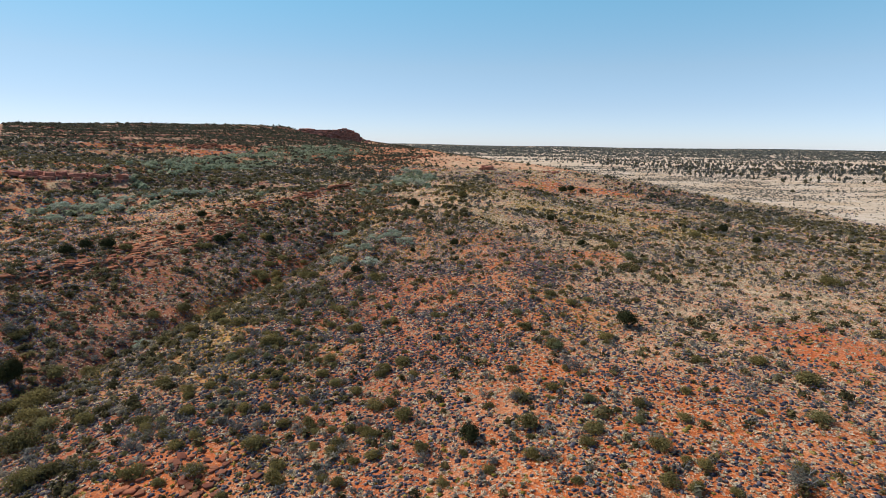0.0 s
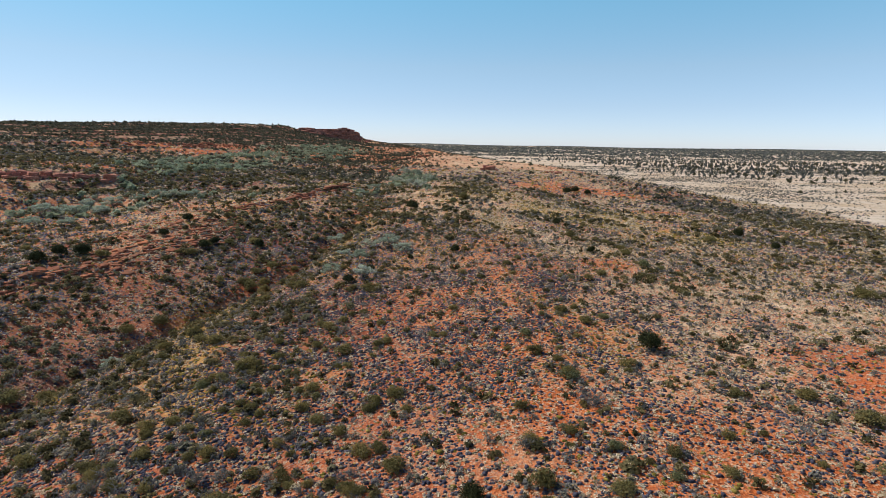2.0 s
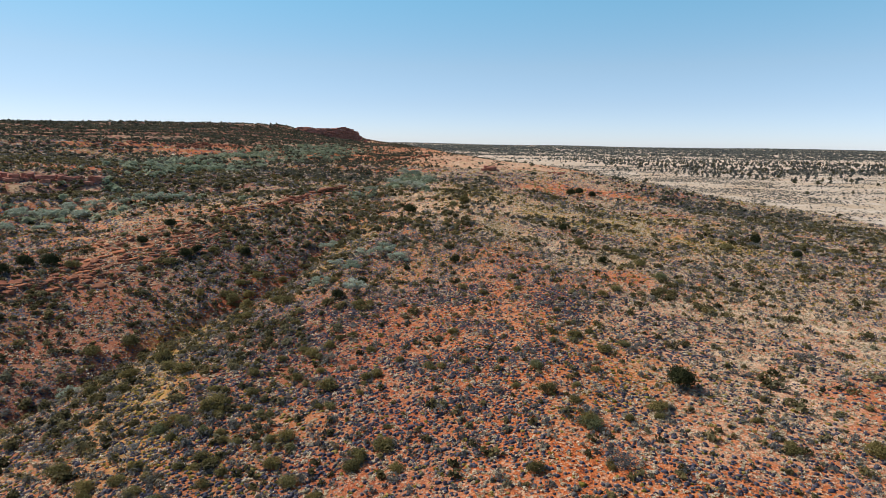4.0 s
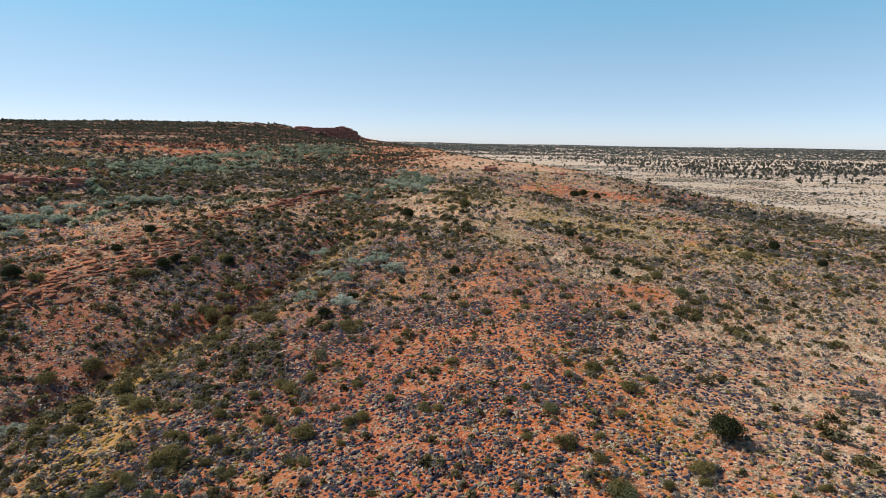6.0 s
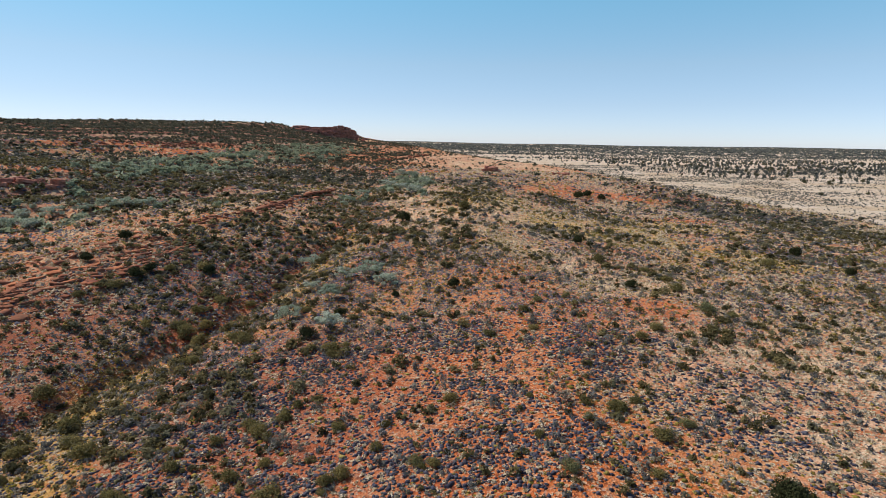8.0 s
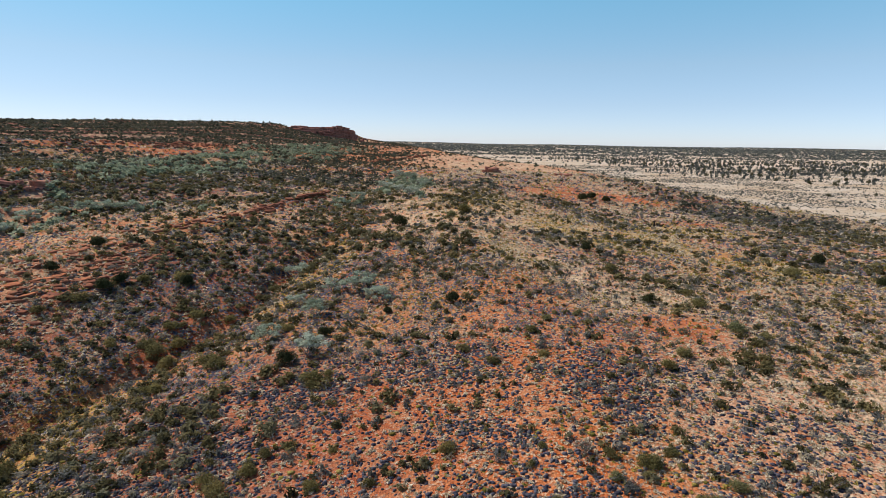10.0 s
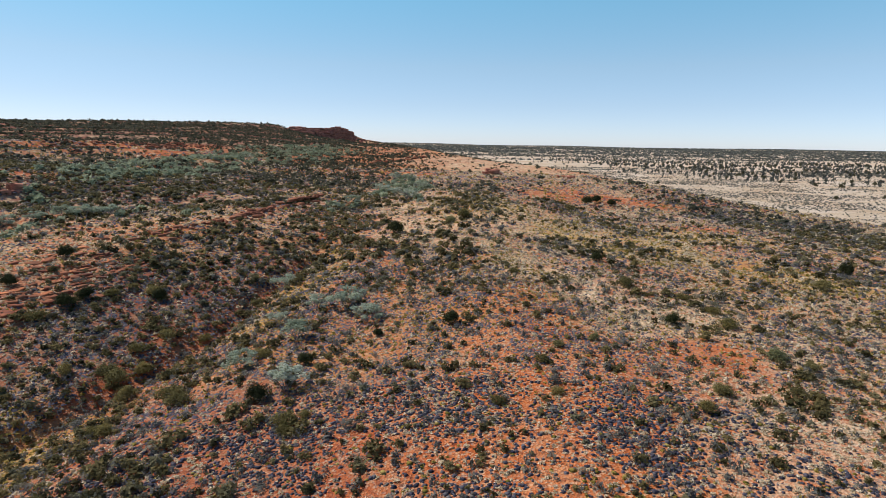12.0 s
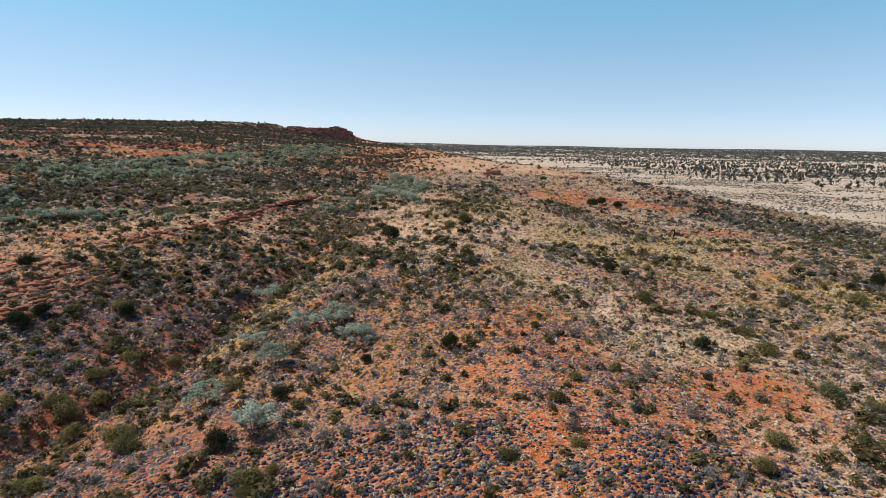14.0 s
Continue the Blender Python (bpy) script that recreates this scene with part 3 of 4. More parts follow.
def puff_shape(leaves, leaf, tall=0.75, lobes=5, upright=0.4):
    """A soft rounded shrub of unit width: small leaves over a lobed half-round, thin at the rim, bare beneath."""
    g = rng.uniform(0, 2 * math.pi, lobes)
    far = rng.uniform(0.08, 0.24, lobes)
    c = np.stack([far * np.cos(g), far * np.sin(g), rng.uniform(0.02, 0.16, lobes)], -1)
    r = rng.uniform(0.24, 0.34, lobes) * (1 - 0.6 * far)
    i = rng.integers(0, lobes, leaves)
    out = unit(rng.normal(size=(leaves, 3)))
    out[:, 2] = np.where(out[:, 2] < -0.1, -out[:, 2], out[:, 2])
    p = c[i] + out * (r[i] * rng.uniform(0.3, 1.06, leaves) ** 0.6)[:, None]
    nrm = unit(out + (0, 0, 0.3) + 0.5 * rng.normal(size=(leaves, 3)))
    v = unit(np.cross(nrm, np.cross(out * 0.6 + (0, 0, upright) + 0.5 * rng.normal(size=(leaves, 3)), nrm)))
    u, size = np.cross(nrm, v), (leaf * rng.uniform(0.55, 1.3, leaves))[:, None]
    tri = np.stack([p - u * size * 0.45 - v * size * 0.4, p + u * size * 0.45 - v * size * 0.4, p + v * size * 0.8], 1)
    tri[..., 2] = np.maximum((tri[..., 2] + 0.06) * tall * 1.55, 0.015)
    return tri.reshape(-1, 3), np.arange(leaves * 3).reshape(-1, 3)


def canopy_shape(clumps, leaves, leaf):
    """An open flat-topped crown: small clumps of leaves on the ends of spreading stems, gaps between them."""
    g = (np.arange(clumps) + rng.uniform(0, 0.8, clumps)) / clumps * 2 * math.pi
    far = rng.uniform(0.1, 0.42, clumps)
    c = np.stack([far * np.cos(g), far * np.sin(g), 0.75 - 0.75 * far + rng.uniform(-0.22, 0.1, clumps)], -1)
    r = rng.uniform(0.08, 0.16, clumps)
    i = rng.integers(0, clumps, leaves)
    out = unit(rng.normal(size=(leaves, 3)))
    p = c[i] + out * (r[i] * rng.uniform(0.15, 1.0, leaves) ** 0.5)[:, None] * (1.15, 1.15, 0.75)
    nrm = unit(out + (0, 0, 0.5) + rng.normal(size=(leaves, 3)) * 0.5)
    u = unit(np.cross(nrm, rng.normal(size=(leaves, 3))))
    v, size = np.cross(nrm, u), (leaf * rng.uniform(0.6, 1.3, leaves))[:, None]
    return np.stack([p - u * size * 0.5, p + u * size * 0.5, p + v * size], 1).reshape(-1, 3), np.arange(leaves * 3).reshape(-1, 3)


def limb(vs, fs, a, b, ra, rb, sides=4):
    """Adds a tapered limb from a to b."""
    a, b = np.array(a, float), np.array(b, float)
    w = unit(b - a)
    u = unit(np.cross(w, (0.31, 0.52, 0.79)))
    v = np.cross(w, u)
    n = len(vs)
    for p, r in ((a, ra), (b, rb)):
        for k in range(sides):
            g = k / sides * 2 * math.pi
            vs.append(tuple(p + r * (u * math.cos(g) + v * math.sin(g))))
    for k in range(sides):
        j = (k + 1) % sides
        fs += [(n + k, n + j, n + sides + j), (n + k, n + sides + j, n + sides + k)]


def branching(stems, tall, wide, thick, forks=2, twigs=2, sides=3):
    """Bare stems that fork upward from one foot."""
    vs, fs = [], []
    for s in range(stems):
        g = (s + rng.uniform(0, 0.8)) / stems * 2 * math.pi
        a = np.array([0.03 * math.cos(g), 0.03 * math.sin(g), -0.05])
        b = np.array([0.22 * wide * math.cos(g), 0.22 * wide * math.sin(g), 0.45 * tall * rng.uniform(0.8, 1.2)])
        limb(vs, fs, a, b, thick, thick * 0.6, sides)
        for f in range(forks):
            h = g + rng.uniform(-0.9, 0.9)
            c = b + np.array([0.2 * wide * math.cos(h), 0.2 * wide * math.sin(h), 0.32 * tall * rng.uniform(0.5, 1.2)])
            limb(vs, fs, b, c, thick * 0.6, thick * 0.3, sides)
            for w in range(twigs):
                k = h + rng.uniform(-1.2, 1.2)
                limb(vs, fs, c, c + np.array([0.14 * wide * math.cos(k), 0.14 * wide * math.sin(k), 0.22 * tall * rng.uniform(0.2, 1.2)]), thick * 0.3, thick * 0.1, sides)
    return np.array(vs), np.array(fs)


def block_shape(seed, sides=6):
    """A rough angular stone of unit size, broken square, its upper rim chipped."""
    r = np.random.default_rng(seed)
    vs, fs = [], []
    g = (np.arange(sides) + 0.5 + r.uniform(-0.3, 0.3, sides)) / sides * 2 * math.pi
    q = 0.5 / np.maximum(np.abs(np.cos(g)), np.abs(np.sin(g))) * r.uniform(0.78, 1.08, sides)
    for zz, sc in ((-0.5, 0.97), (0.05, 1.0), (0.4, 0.98), (0.5, 0.9)):
        w = sc * r.uniform(0.93, 1.05, sides)
        vs += [(q[k] * w[k] * math.cos(g[k]), q[k] * w[k] * math.sin(g[k]), zz + r.uniform(-0.09, 0.09)) for k in range(sides)]
    for level in range(3):
        for k in range(sides):
            a, b = level * sides + k, level * sides + (k + 1) % sides
            fs += [(a, b, b + sides), (a, b + sides, a + sides)]
    fs += [(3 * sides, 3 * sides + k, 3 * sides + k + 1) for k in range(1, sides - 1)]
    return np.array(vs), np.array(fs)


def stamp(shapes, x, y, z, wide, tall, sink=0.0):
    """Sets shapes at places, each turned and sized; returns points, triangles and the plant's number for each point."""
    which, turn = rng.integers(0, len(shapes), len(x)), rng.uniform(0, 2 * math.pi, len(x))
    V, F, N, at = [], [], [], 0
    for s, (vs, fs) in enumerate(shapes):
        i = np.nonzero(which == s)[0]
        if not len(i):
            continue
        c, n = np.cos(turn[i])[:, None], np.sin(turn[i])[:, None]
        p = np.stack([(vs[:, 0] * c - vs[:, 1] * n) * wide[i, None] + x[i, None], (vs[:, 0] * n + vs[:, 1] * c) * wide[i, None] + y[i, None],
                      vs[:, 2] * tall[i, None] + (z[i] - sink)[:, None]], -1)
        V.append(p.reshape(-1, 3))
        F.append((fs[None] + (np.arange(len(i)) * len(vs))[:, None, None] + at).reshape(-1, 3))
        N.append(np.repeat(i, len(vs)))
        at += len(i) * len(vs)
    return np.concatenate(V), np.concatenate(F), np.concatenate(N)


def stuff(name, label, category, mat, shapes, x, y, wide, tall, sink=0.0, smooth=False):
    """One object for plants or stones that nobody could count."""
    v, f, n = stamp(shapes, x, y, height(x, y), wide, tall, sink)
    me = mesh_from(name, v, f)
    tone = rng.uniform(0, 1, len(x)).astype(np.float32)
    me.attributes.new("tone", "FLOAT", "POINT").data.foreach_set("value", tone[n])
    if smooth:
        me.polygons.foreach_set("use_smooth", np.ones(len(f), dtype=bool))
    me.materials.append(mat)
    return tagged(new(name, me), label, category, kind="stuff")


def scatter(density, y0, y1, share, side=0.77, most=400000):
    """Random places in the stretch of land between y0 and y1, as thick as share() says, at most density a square metre."""
    area = side * (y1 * y1 - y0 * y0) + 10 * (y1 - y0)
    n = int(min(density * area, most))
    y = np.sqrt(rng.uniform(y0 * y0, y1 * y1, n))
    x = rng.uniform(-1, 1, n) * (side * y + 5)
    keep = rng.uniform(0, 1, n) < share(x, y)
    return x[keep], y[keep]


def beside(density, share, y0=-45, y1=150):
    """Random places outside the stretch ahead: under the start of the flight, behind it and along its sides, thinning outward."""
    n = int(density * (y1 - y0) * 240)
    y, x = rng.uniform(y0, y1, n), rng.uniform(-120, 120, n)
    ahead = (y > 22) & (np.abs(x) < 0.77 * y + 5)
    far = np.maximum(np.abs(x) - 0.77 * np.maximum(y, 22) - 5, 0) + np.maximum(-y, 0) * 1.2
    keep = ~ahead & (rng.uniform(0, 1, n) < share(x, y) * (1 - ramp(far, 12, 50)))
    return x[keep], y[keep]


def uneven(x, y, size, seed, lo=-0.35, hi=0.35):
    return ramp(fbm(x, y, size, seed), lo, hi)


# ---- low plants, thickest beside the line of flight ----
CUSHIONS = [cushion_shape(2, 5, 0.28) for _ in range(12)]
CUSHIONS_LOW = [cushion_shape(1, 6, 0.3) for _ in range(10)]
GOLDEN = CUSHIONS[:3] + [puff_shape(15, 0.3, 0.6, 3, 1.0) for _ in range(6)]
TUFTS = [puff_shape(15, 0.3, 0.6, 3, 1.0) for _ in range(8)]
TUFTS_LOW = [puff_shape(8, 0.4, 0.6, 3, 0.8) for _ in range(8)]


def cushion_share(x, y):
    c = cover(x, y)
    return c["up"] * (1 - 0.9 * c["straw"]) * (1 - 0.75 * c["red"]) * (1 - 0.65 * c["bench"]) * (1 - 0.45 * (1 - ramp(y, 36, 52)) * ramp(x, -12, 4)) * (0.2 + 0.8 * uneven(x, y, 4, 71, -0.36, 0.12)) * (1 - 0.4 * c["gold"])


def straw_share(x, y):
    c = cover(x, y)
    return c["up"] * np.clip(0.34 + 0.2 * (1 - ramp(y, 40, 60)) + 0.75 * c["straw"] + 0.4 * c["bench"], 0, 1) * (0.5 + 0.5 * uneven(x, y, 4, 72)) * (1 - 0.6 * c["red"])


def gold_share(x, y):
    c = cover(x, y)
    return c["up"] * np.clip(0.26 + c["gold"], 0, 1) * (0.3 + 0.7 * uneven(x, y, 4, 73))


def sizes(n, lo, hi):
    return lo + (hi - lo) * rng.beta(1.6, 3.0, n)


for name, label, mat, share, full, low, thick, lo, hi, flat in (
        ("grey_cushion_plants", "small blue-grey cushion plants over red gravel", CUSHION, cushion_share, CUSHIONS, CUSHIONS_LOW, 25.0, 0.145, 0.47, 1.0),
        ("dry_grass", "pale dry grass tufts on stony ground", STRAW, straw_share, TUFTS, TUFTS_LOW, 11.0, 0.18, 0.5, 0.9),
        ("yellow_grass", "yellow-green grass tufts among stones", GOLD, gold_share, GOLDEN, TUFTS_LOW, 6.5, 0.18, 0.5, 0.9)):
    # farther off they thin out and grow, so that they cover as much
    x, y = scatter(thick, 22, 130, share)
    x2, y2 = scatter(thick * 0.15, 130, 300, share)
    x, y = np.concatenate([x, x2]), np.concatenate([y, y2])
    d = np.maximum(near(x, y) / 42, 1)
    close = near(x, y) < 33
    keep = rng.uniform(0, 1, len(x)) < d ** -1.6 * np.where(y > 130, 5.0, 1) * (1 - (0.5 if mat is CUSHION else 0.3) * ramp(d, 1.1, 2.4))
    x, y, d, close = x[keep], y[keep], d[keep], close[keep]
    x2, y2 = beside(thick * 0.07, share)
    x, y, d = np.concatenate([x, x2]), np.concatenate([y, y2]), np.concatenate([d, np.full(len(x2), 2.0)])
    close = np.concatenate([close, np.zeros(len(x2), bool)])
    w = sizes(len(x), lo, hi) * d ** 0.78
    for shapes, pick in ((full, close), (low, ~close)):
        stuff(name, label, "grass" if "grass" in name else "low plants", mat, shapes, x[pick], y[pick], w[pick] * (1.25 if mat is not CUSHION else 1.0), w[pick] * flat * rng.uniform(0.8, 1.2, int(pick.sum())), 0.02)

# loose stones
BLOCKS = [block_shape(k, 4 + k % 2) for k in range(8)]
PEBBLES = [(np.array([(0.5, 0, 0), (-0.2, 0.45, 0), (-0.3, -0.4, 0.02), (0.1, 0.1, 0.42)]) * rng.uniform(0.8, 1.2, (4, 3)), np.array([(0, 1, 3), (1, 2, 3), (2, 0, 3)])) for _ in range(5)]
x, y = scatter(11.0, 22, 84, lambda x, y: cover(x, y)["up"] * (0.25 + 0.75 * uneven(x, y, 6, 74)) * (1 - 0.5 * cover(x, y)["straw"]))
w = sizes(len(x), 0.06, 0.24)
stuff("gravel", "orange-red loose sandstone gravel", "gravel", STONE, PEBBLES, x, y, w, w * 0.7)
x, y = scatter(0.9, 20, 200, lambda x, y: np.clip(cover(x, y)["bench"] * 1.2 + 0.1 * cover(x, y)["purple"] + 0.8 * cover(x, y)["ditch"], 0, 1) * uneven(x, y, 5, 75, -0.2, 0.3))
w = sizes(len(x), 0.15, 0.55)
stuff("rubble", "broken red sandstone rubble lying on the slope", "rocks", ROCK, BLOCKS, x, y, w, w * 0.4)

# ---- shrubs that stand out singly ----
def part(name, mesh, mat, parent, label=""):
    """One mesh as a part of a thing."""
    if not mesh.materials:
        mesh.materials.append(mat)
    ob = new(name, mesh)
    ob.parent = parent
    return tagged(ob, label)


def shrub_kind(name, label, category, group, crown_mat, stem_mat, crowns, stems, stem_name="stem"):
    """Builds a few different plants of one kind, each with its stems and its leaves; returns a function that plants one."""
    meshes = [(mesh_from("leaves", *c), mesh_from(stem_name, *b)) for c, b in zip(crowns, stems)]
    count = [0]

    def plant(x, y, wide, tall=None, sink=0.03):
        crown, stem = meshes[count[0] % len(meshes)]
        count[0] += 1
        tall = wide if tall is None else tall
        ob = tagged(new(name), label, category, group)
        part(stem_name, stem, stem_mat, ob)
        part("crown" if stem_name == "trunk" else "foliage", crown, crown_mat, ob)
        ob.matrix_basis = pose(x, y, float(height(x, y)) - sink, 0, 0, rng.uniform(0, 360)) @ Matrix.Diagonal((wide, wide, tall, 1))
        return ob
    return plant


plant_olive = shrub_kind("shrub", "olive-green rounded shrub on red stony ground", "shrub", "olive shrubs on the spur", OLIVE, BARK,
                         [puff_shape(1700, 0.042, 0.8, 9, 1.0) for _ in range(8)], [branching(4, 0.5, 0.8, 0.012, 2, 1) for _ in range(8)])
plant_dark = shrub_kind("bush", "dense dark green rounded bush on red gravel", "bush", "dark bushes", BUSH, BARK,
                        [puff_shape(4200, 0.032, 0.98, 8, 0.3) for _ in range(4)], [branching(4, 0.4, 0.6, 0.02) for _ in range(4)])
plant_silver = shrub_kind("silver_shrub", "silver-leaved open shrub with pale forking stems", "shrub", "silver shrubs", SAGE, TWIG,
                          [canopy_shape(13, 1500, 0.045) for _ in range(5)], [branching(6, 0.62, 0.85, 0.014, 3, 3) for _ in range(5)], "trunk")
GREY = plant_material("grey_leaves", [(0.0, (0.09, 0.095, 0.10)), (0.5, (0.13, 0.13, 0.125)), (1.0, (0.16, 0.155, 0.13))], by="object", shift=0.2)
plant_grey = shrub_kind("grey_shrub", "half-dead grey twiggy shrub on stony ground", "shrub", "grey shrubs", GREY, TWIG,
                        [leafy_shape(460, 8, 0.045, 1.0, 0.2, 1.0) for _ in range(5)], [branching(6, 0.75, 1.0, 0.009, 3, 2) for _ in range(5)])

# x, y, width of each
SILVER = [(-14.9, 94.9, 2.4), (-11.6, 89.1, 3.0), (-11.3, 96.6, 2.7), (-8.3, 96.5, 3.9), (-5.7, 92.7, 3.1), (-14.8, 83.7, 2.9), (-9.9, 78.7, 3.1), (-33.1, 62.2, 1.8),
          (-19.4, 114.5, 3.6), (-19.3, 173.3, 4.2), (-10.5, 237.8, 5.2), (-14.9, 242.2, 5.0), (-7.2, 179.3, 4.2), (-15.7, 200.3, 4.4), (-5, 205, 4.4), (-11, 190, 4.0)]
SILVER_BENCH = [(-80.1, 123.7, 4.5), (-76.5, 124.6, 4.2), (-73.8, 125.6, 4.4), (-75.6, 140.1, 4.6), (-72.2, 108.9, 3.8), (-70, 126, 3.6), (-63.3, 144.2, 4.0), (-59.2, 144.6, 4.2),
                (-66.9, 144.0, 4.0), (-70.3, 142, 3.8), (-79, 137, 4.0), (-83, 128, 4.0), (-68, 112, 3.2)]
DARK = [(16.6, 50.2, 2.55), (1.9, 89.5, 1.9), (-4.3, 88.3, 1.2), (-11.4, 77.1, 1.9), (-36.8, 100.2, 2.2), (-37.4, 97.6, 2.4), (-30.8, 103.5, 2.2), (-9.5, 83.3, 1.5), (21.6, 89.7, 1.7), (-52.5, 85.7, 2.7),
        (-50.6, 87.4, 3.1), (-53.2, 82.0, 2.6), (-45.1, 100.5, 2.2), (-45.6, 110.9, 2.4), (-6.5, 133.0, 3.6), (42, 206, 3.8), (46, 212, 3.8), (50, 209, 3.4), (21.2, 114.8, 2.2), (1.8, 31.6, 1.7)]
OLIVE_LEFT = [(-23.9, 83.2, 2.4), (-22.3, 76.4, 1.7), (-8.2, 72.1, 1.6), (-7.5, 74.2, 1.3), (-17.5, 78.7, 2.6), (-25.8, 90.2, 2.5), (-13.7, 85.7, 2.3), (-23.2, 97.3, 2.0), (-31.2, 87.3, 2.0),
              (-23.8, 62.3, 2.1), (-15.3, 50.9, 2.1), (-13.6, 38.2, 1.5), (-17.7, 31.2, 2.0), (-22.3, 44.8, 2.1), (-20.7, 38.2, 1.9), (-14.1, 31.0, 1.8), (-9.0, 29.6, 1.7), (-4.3, 36.9, 1.9),
              (-7.8, 34.6, 1.0), (-4.7, 33.7, 1.2), (-9.1, 43.3, 1.5), (-19.2, 42.4, 1.8), (-4.6, 42.7, 1.6), (-3.0, 44.5, 1.8), (-24.3, 33.5, 2.0), (-21.3, 33.0, 1.4), (-29.4, 38.4, 3.4)]
OLIVE_BENCH = [(-49, 102.8, 1.8), (-37.6, 100.5, 1.7), (-35, 101.8, 2.4), (-60.9, 90.8, 2.2), (-38.2, 94.2, 2.6), (-40.3, 90.5, 2.3), (-47.7, 87.4, 2.8), (-35.3, 48.1, 3.6), (-38, 44, 3.2), (-32, 43, 3.0)]
OLIVE_RIGHT = [(8.4, 79.7, 1.5), (4.7, 73.5, 1.5), (8.5, 74.3, 1.3), (13.3, 84.3, 1.4), (10.1, 82.5, 1.3), (26.5, 89.4, 2.6), (27.1, 93.5, 1.9), (28.2, 80.0, 1.5), (24.4, 75.4, 1.5), (26.6, 81.8, 2.3),
               (19.2, 74.9, 1.8), (17.0, 72.1, 1.7), (25.9, 98.1, 1.9), (9.4, 105.5, 1.9), (21.4, 102.3, 2.8), (47.6, 109.3, 3.2), (5.2, 32.6, 2.0), (9.0, 31.8, 1.8), (8.3, 30.4, 1.4), (9.8, 35.8, 1.3)]
OLIVE_FRONT = [(12.7, 35.1, 1.4), (12.0, 32.9, 1.1), (14.9, 33.4, 1.3), (12.2, 29.9, 1.7), (26.1, 39.1, 2.6), (24.2, 42.4, 1.9), (23.1, 33.3, 2.0), (13.8, 28.0, 1.4), (18.8, 27.9, 1.4), (7.7, 37.5, 1.4),
               (5.3, 40.6, 1.4), (13.9, 47.1, 1.7), (13.0, 56.3, 1.8), (11.4, 59.8, 1.9), (48.0, 70.5, 3.4), (4.8, 143.9, 4.5), (2.5, 140, 3.0)]
BARE = [(9.7, 40.7, 2.1), (20.3, 36.4, 2.2), (17.7, 26.4, 2.6), (-8.4, 37.7, 1.7), (-45.7, 60.0, 3.4), (0.8, 30.7, 1.2), (15.9, 77.8, 1.9), (14.5, 89.9, 2.1), (-4.3, 71.9, 1.8), (-6.9, 76.6, 1.7),
        (11.8, 90.7, 1.9), (29.5, 97.4, 2.2), (28, 56, 2.0), (19, 58, 1.6)]
for x, y, w in SILVER + SILVER_BENCH:
    plant_silver(x, y, w * 1.1, w * 0.75)
for x, y, w in DARK:
    plant_dark(x, y, w, w * 0.95)
plant_dark(-40.3, 52.3, 2.8, 4.2)
plant_dark(58.5, 121, 2.4, 3.0)
plant_dark(58, 107, 2.0, 2.2)
OLIVE_GULLY = [(-38.2, 49, 3.2), (-35.5, 48.5, 2.6), (-30.3, 38.3, 3.2), (-24.9, 32.2, 2.6), (-34.1, 54.3, 2.6), (-38.1, 55.2, 2.8), (-29.3, 40.9, 2.4), (-26.1, 40.3, 2.2), (-45, 59.9, 2.6), (-33.4, 73.3, 3.2),
               (-25.9, 65.7, 2.6), (-21.4, 59.9, 2.4), (-29.5, 59.8, 2.2), (-25.8, 57.9, 2.0), (-35.7, 70.4, 2.4), (-27.6, 62.5, 2.0), (-15.4, 51, 2.6), (-8, 53.1, 2.2), (-27.2, 88, 3.0), (-19.1, 80.8, 3.0),
               (-21.4, 76, 2.2), (-28.3, 88.5, 2.6), (-27.6, 92.5, 2.4), (-26.2, 95.8, 2.4), (-21, 107.8, 2.6), (-8.5, 73.4, 2.4), (-37.3, 98.5, 2.0), (-31.6, 104.2, 2.4)]
for x, y, w in OLIVE_GULLY + OLIVE_LEFT + OLIVE_BENCH + OLIVE_RIGHT + OLIVE_FRONT:
    plant_olive(x, y, w * 0.95, w * rng.uniform(0.62, 0.85))
for x, y, w in BARE[::2]:
    plant_grey(x, y, w, w * 0.75)
DEAD = [mesh_from("dead_shrub", *branching(7, 0.8, 1.1, 0.011, 3, 2)) for _ in range(4)]
for me in DEAD:
    me.materials.append(TWIG)
more = [(x, y, sizes(1, 0.8, 2.0)[0]) for x, y in zip(*scatter(0.012, 24, 100, lambda x, y: cover(x, y)["up"]))]
for k, (x, y, w) in enumerate(BARE[1::2] + more):
    ob = tagged(new("dead_shrub", DEAD[k % 4]), "leafless dead shrub with bleached grey twigs", "dead shrub", "dead shrubs")
    ob.matrix_basis = pose(x, y, float(height(x, y)), 0, 0, rng.uniform(0, 360)) @ Matrix.Diagonal((w, w, w * 0.8, 1))


def shrub_share(x, y):
    c = cover(x, y)
    return c["up"] * (1 - 0.45 * c["gold"]) * np.clip(0.36 + 1.0 * c["scrub"] + 0.25 * ramp(-x, 8, 20) * (1 - ramp(y, 90, 130)), 0, 1) * (1 - 0.25 * ramp(x, -5, 10)) * (1 - 0.6 * c["bench"]) * (1 - 0.7 * c["red"]) * (1 - 0.5 * c["straw"] * (1 - c["scrub"])) * np.maximum(0.22 + 0.78 * uneven(x, y, 8, 76, -0.18, 0.27), 0.85 * c["scrub"] * c["scrub"])


# more of them, at random, beside the flight
x, y = scatter(0.6, 22, 112, shrub_share)
order = np.argsort(near(x, y))
x, y = x[order], y[order]
grey = rng.uniform(0, 1, len(x)) < 0.24
single = np.arange(len(x)) < 270
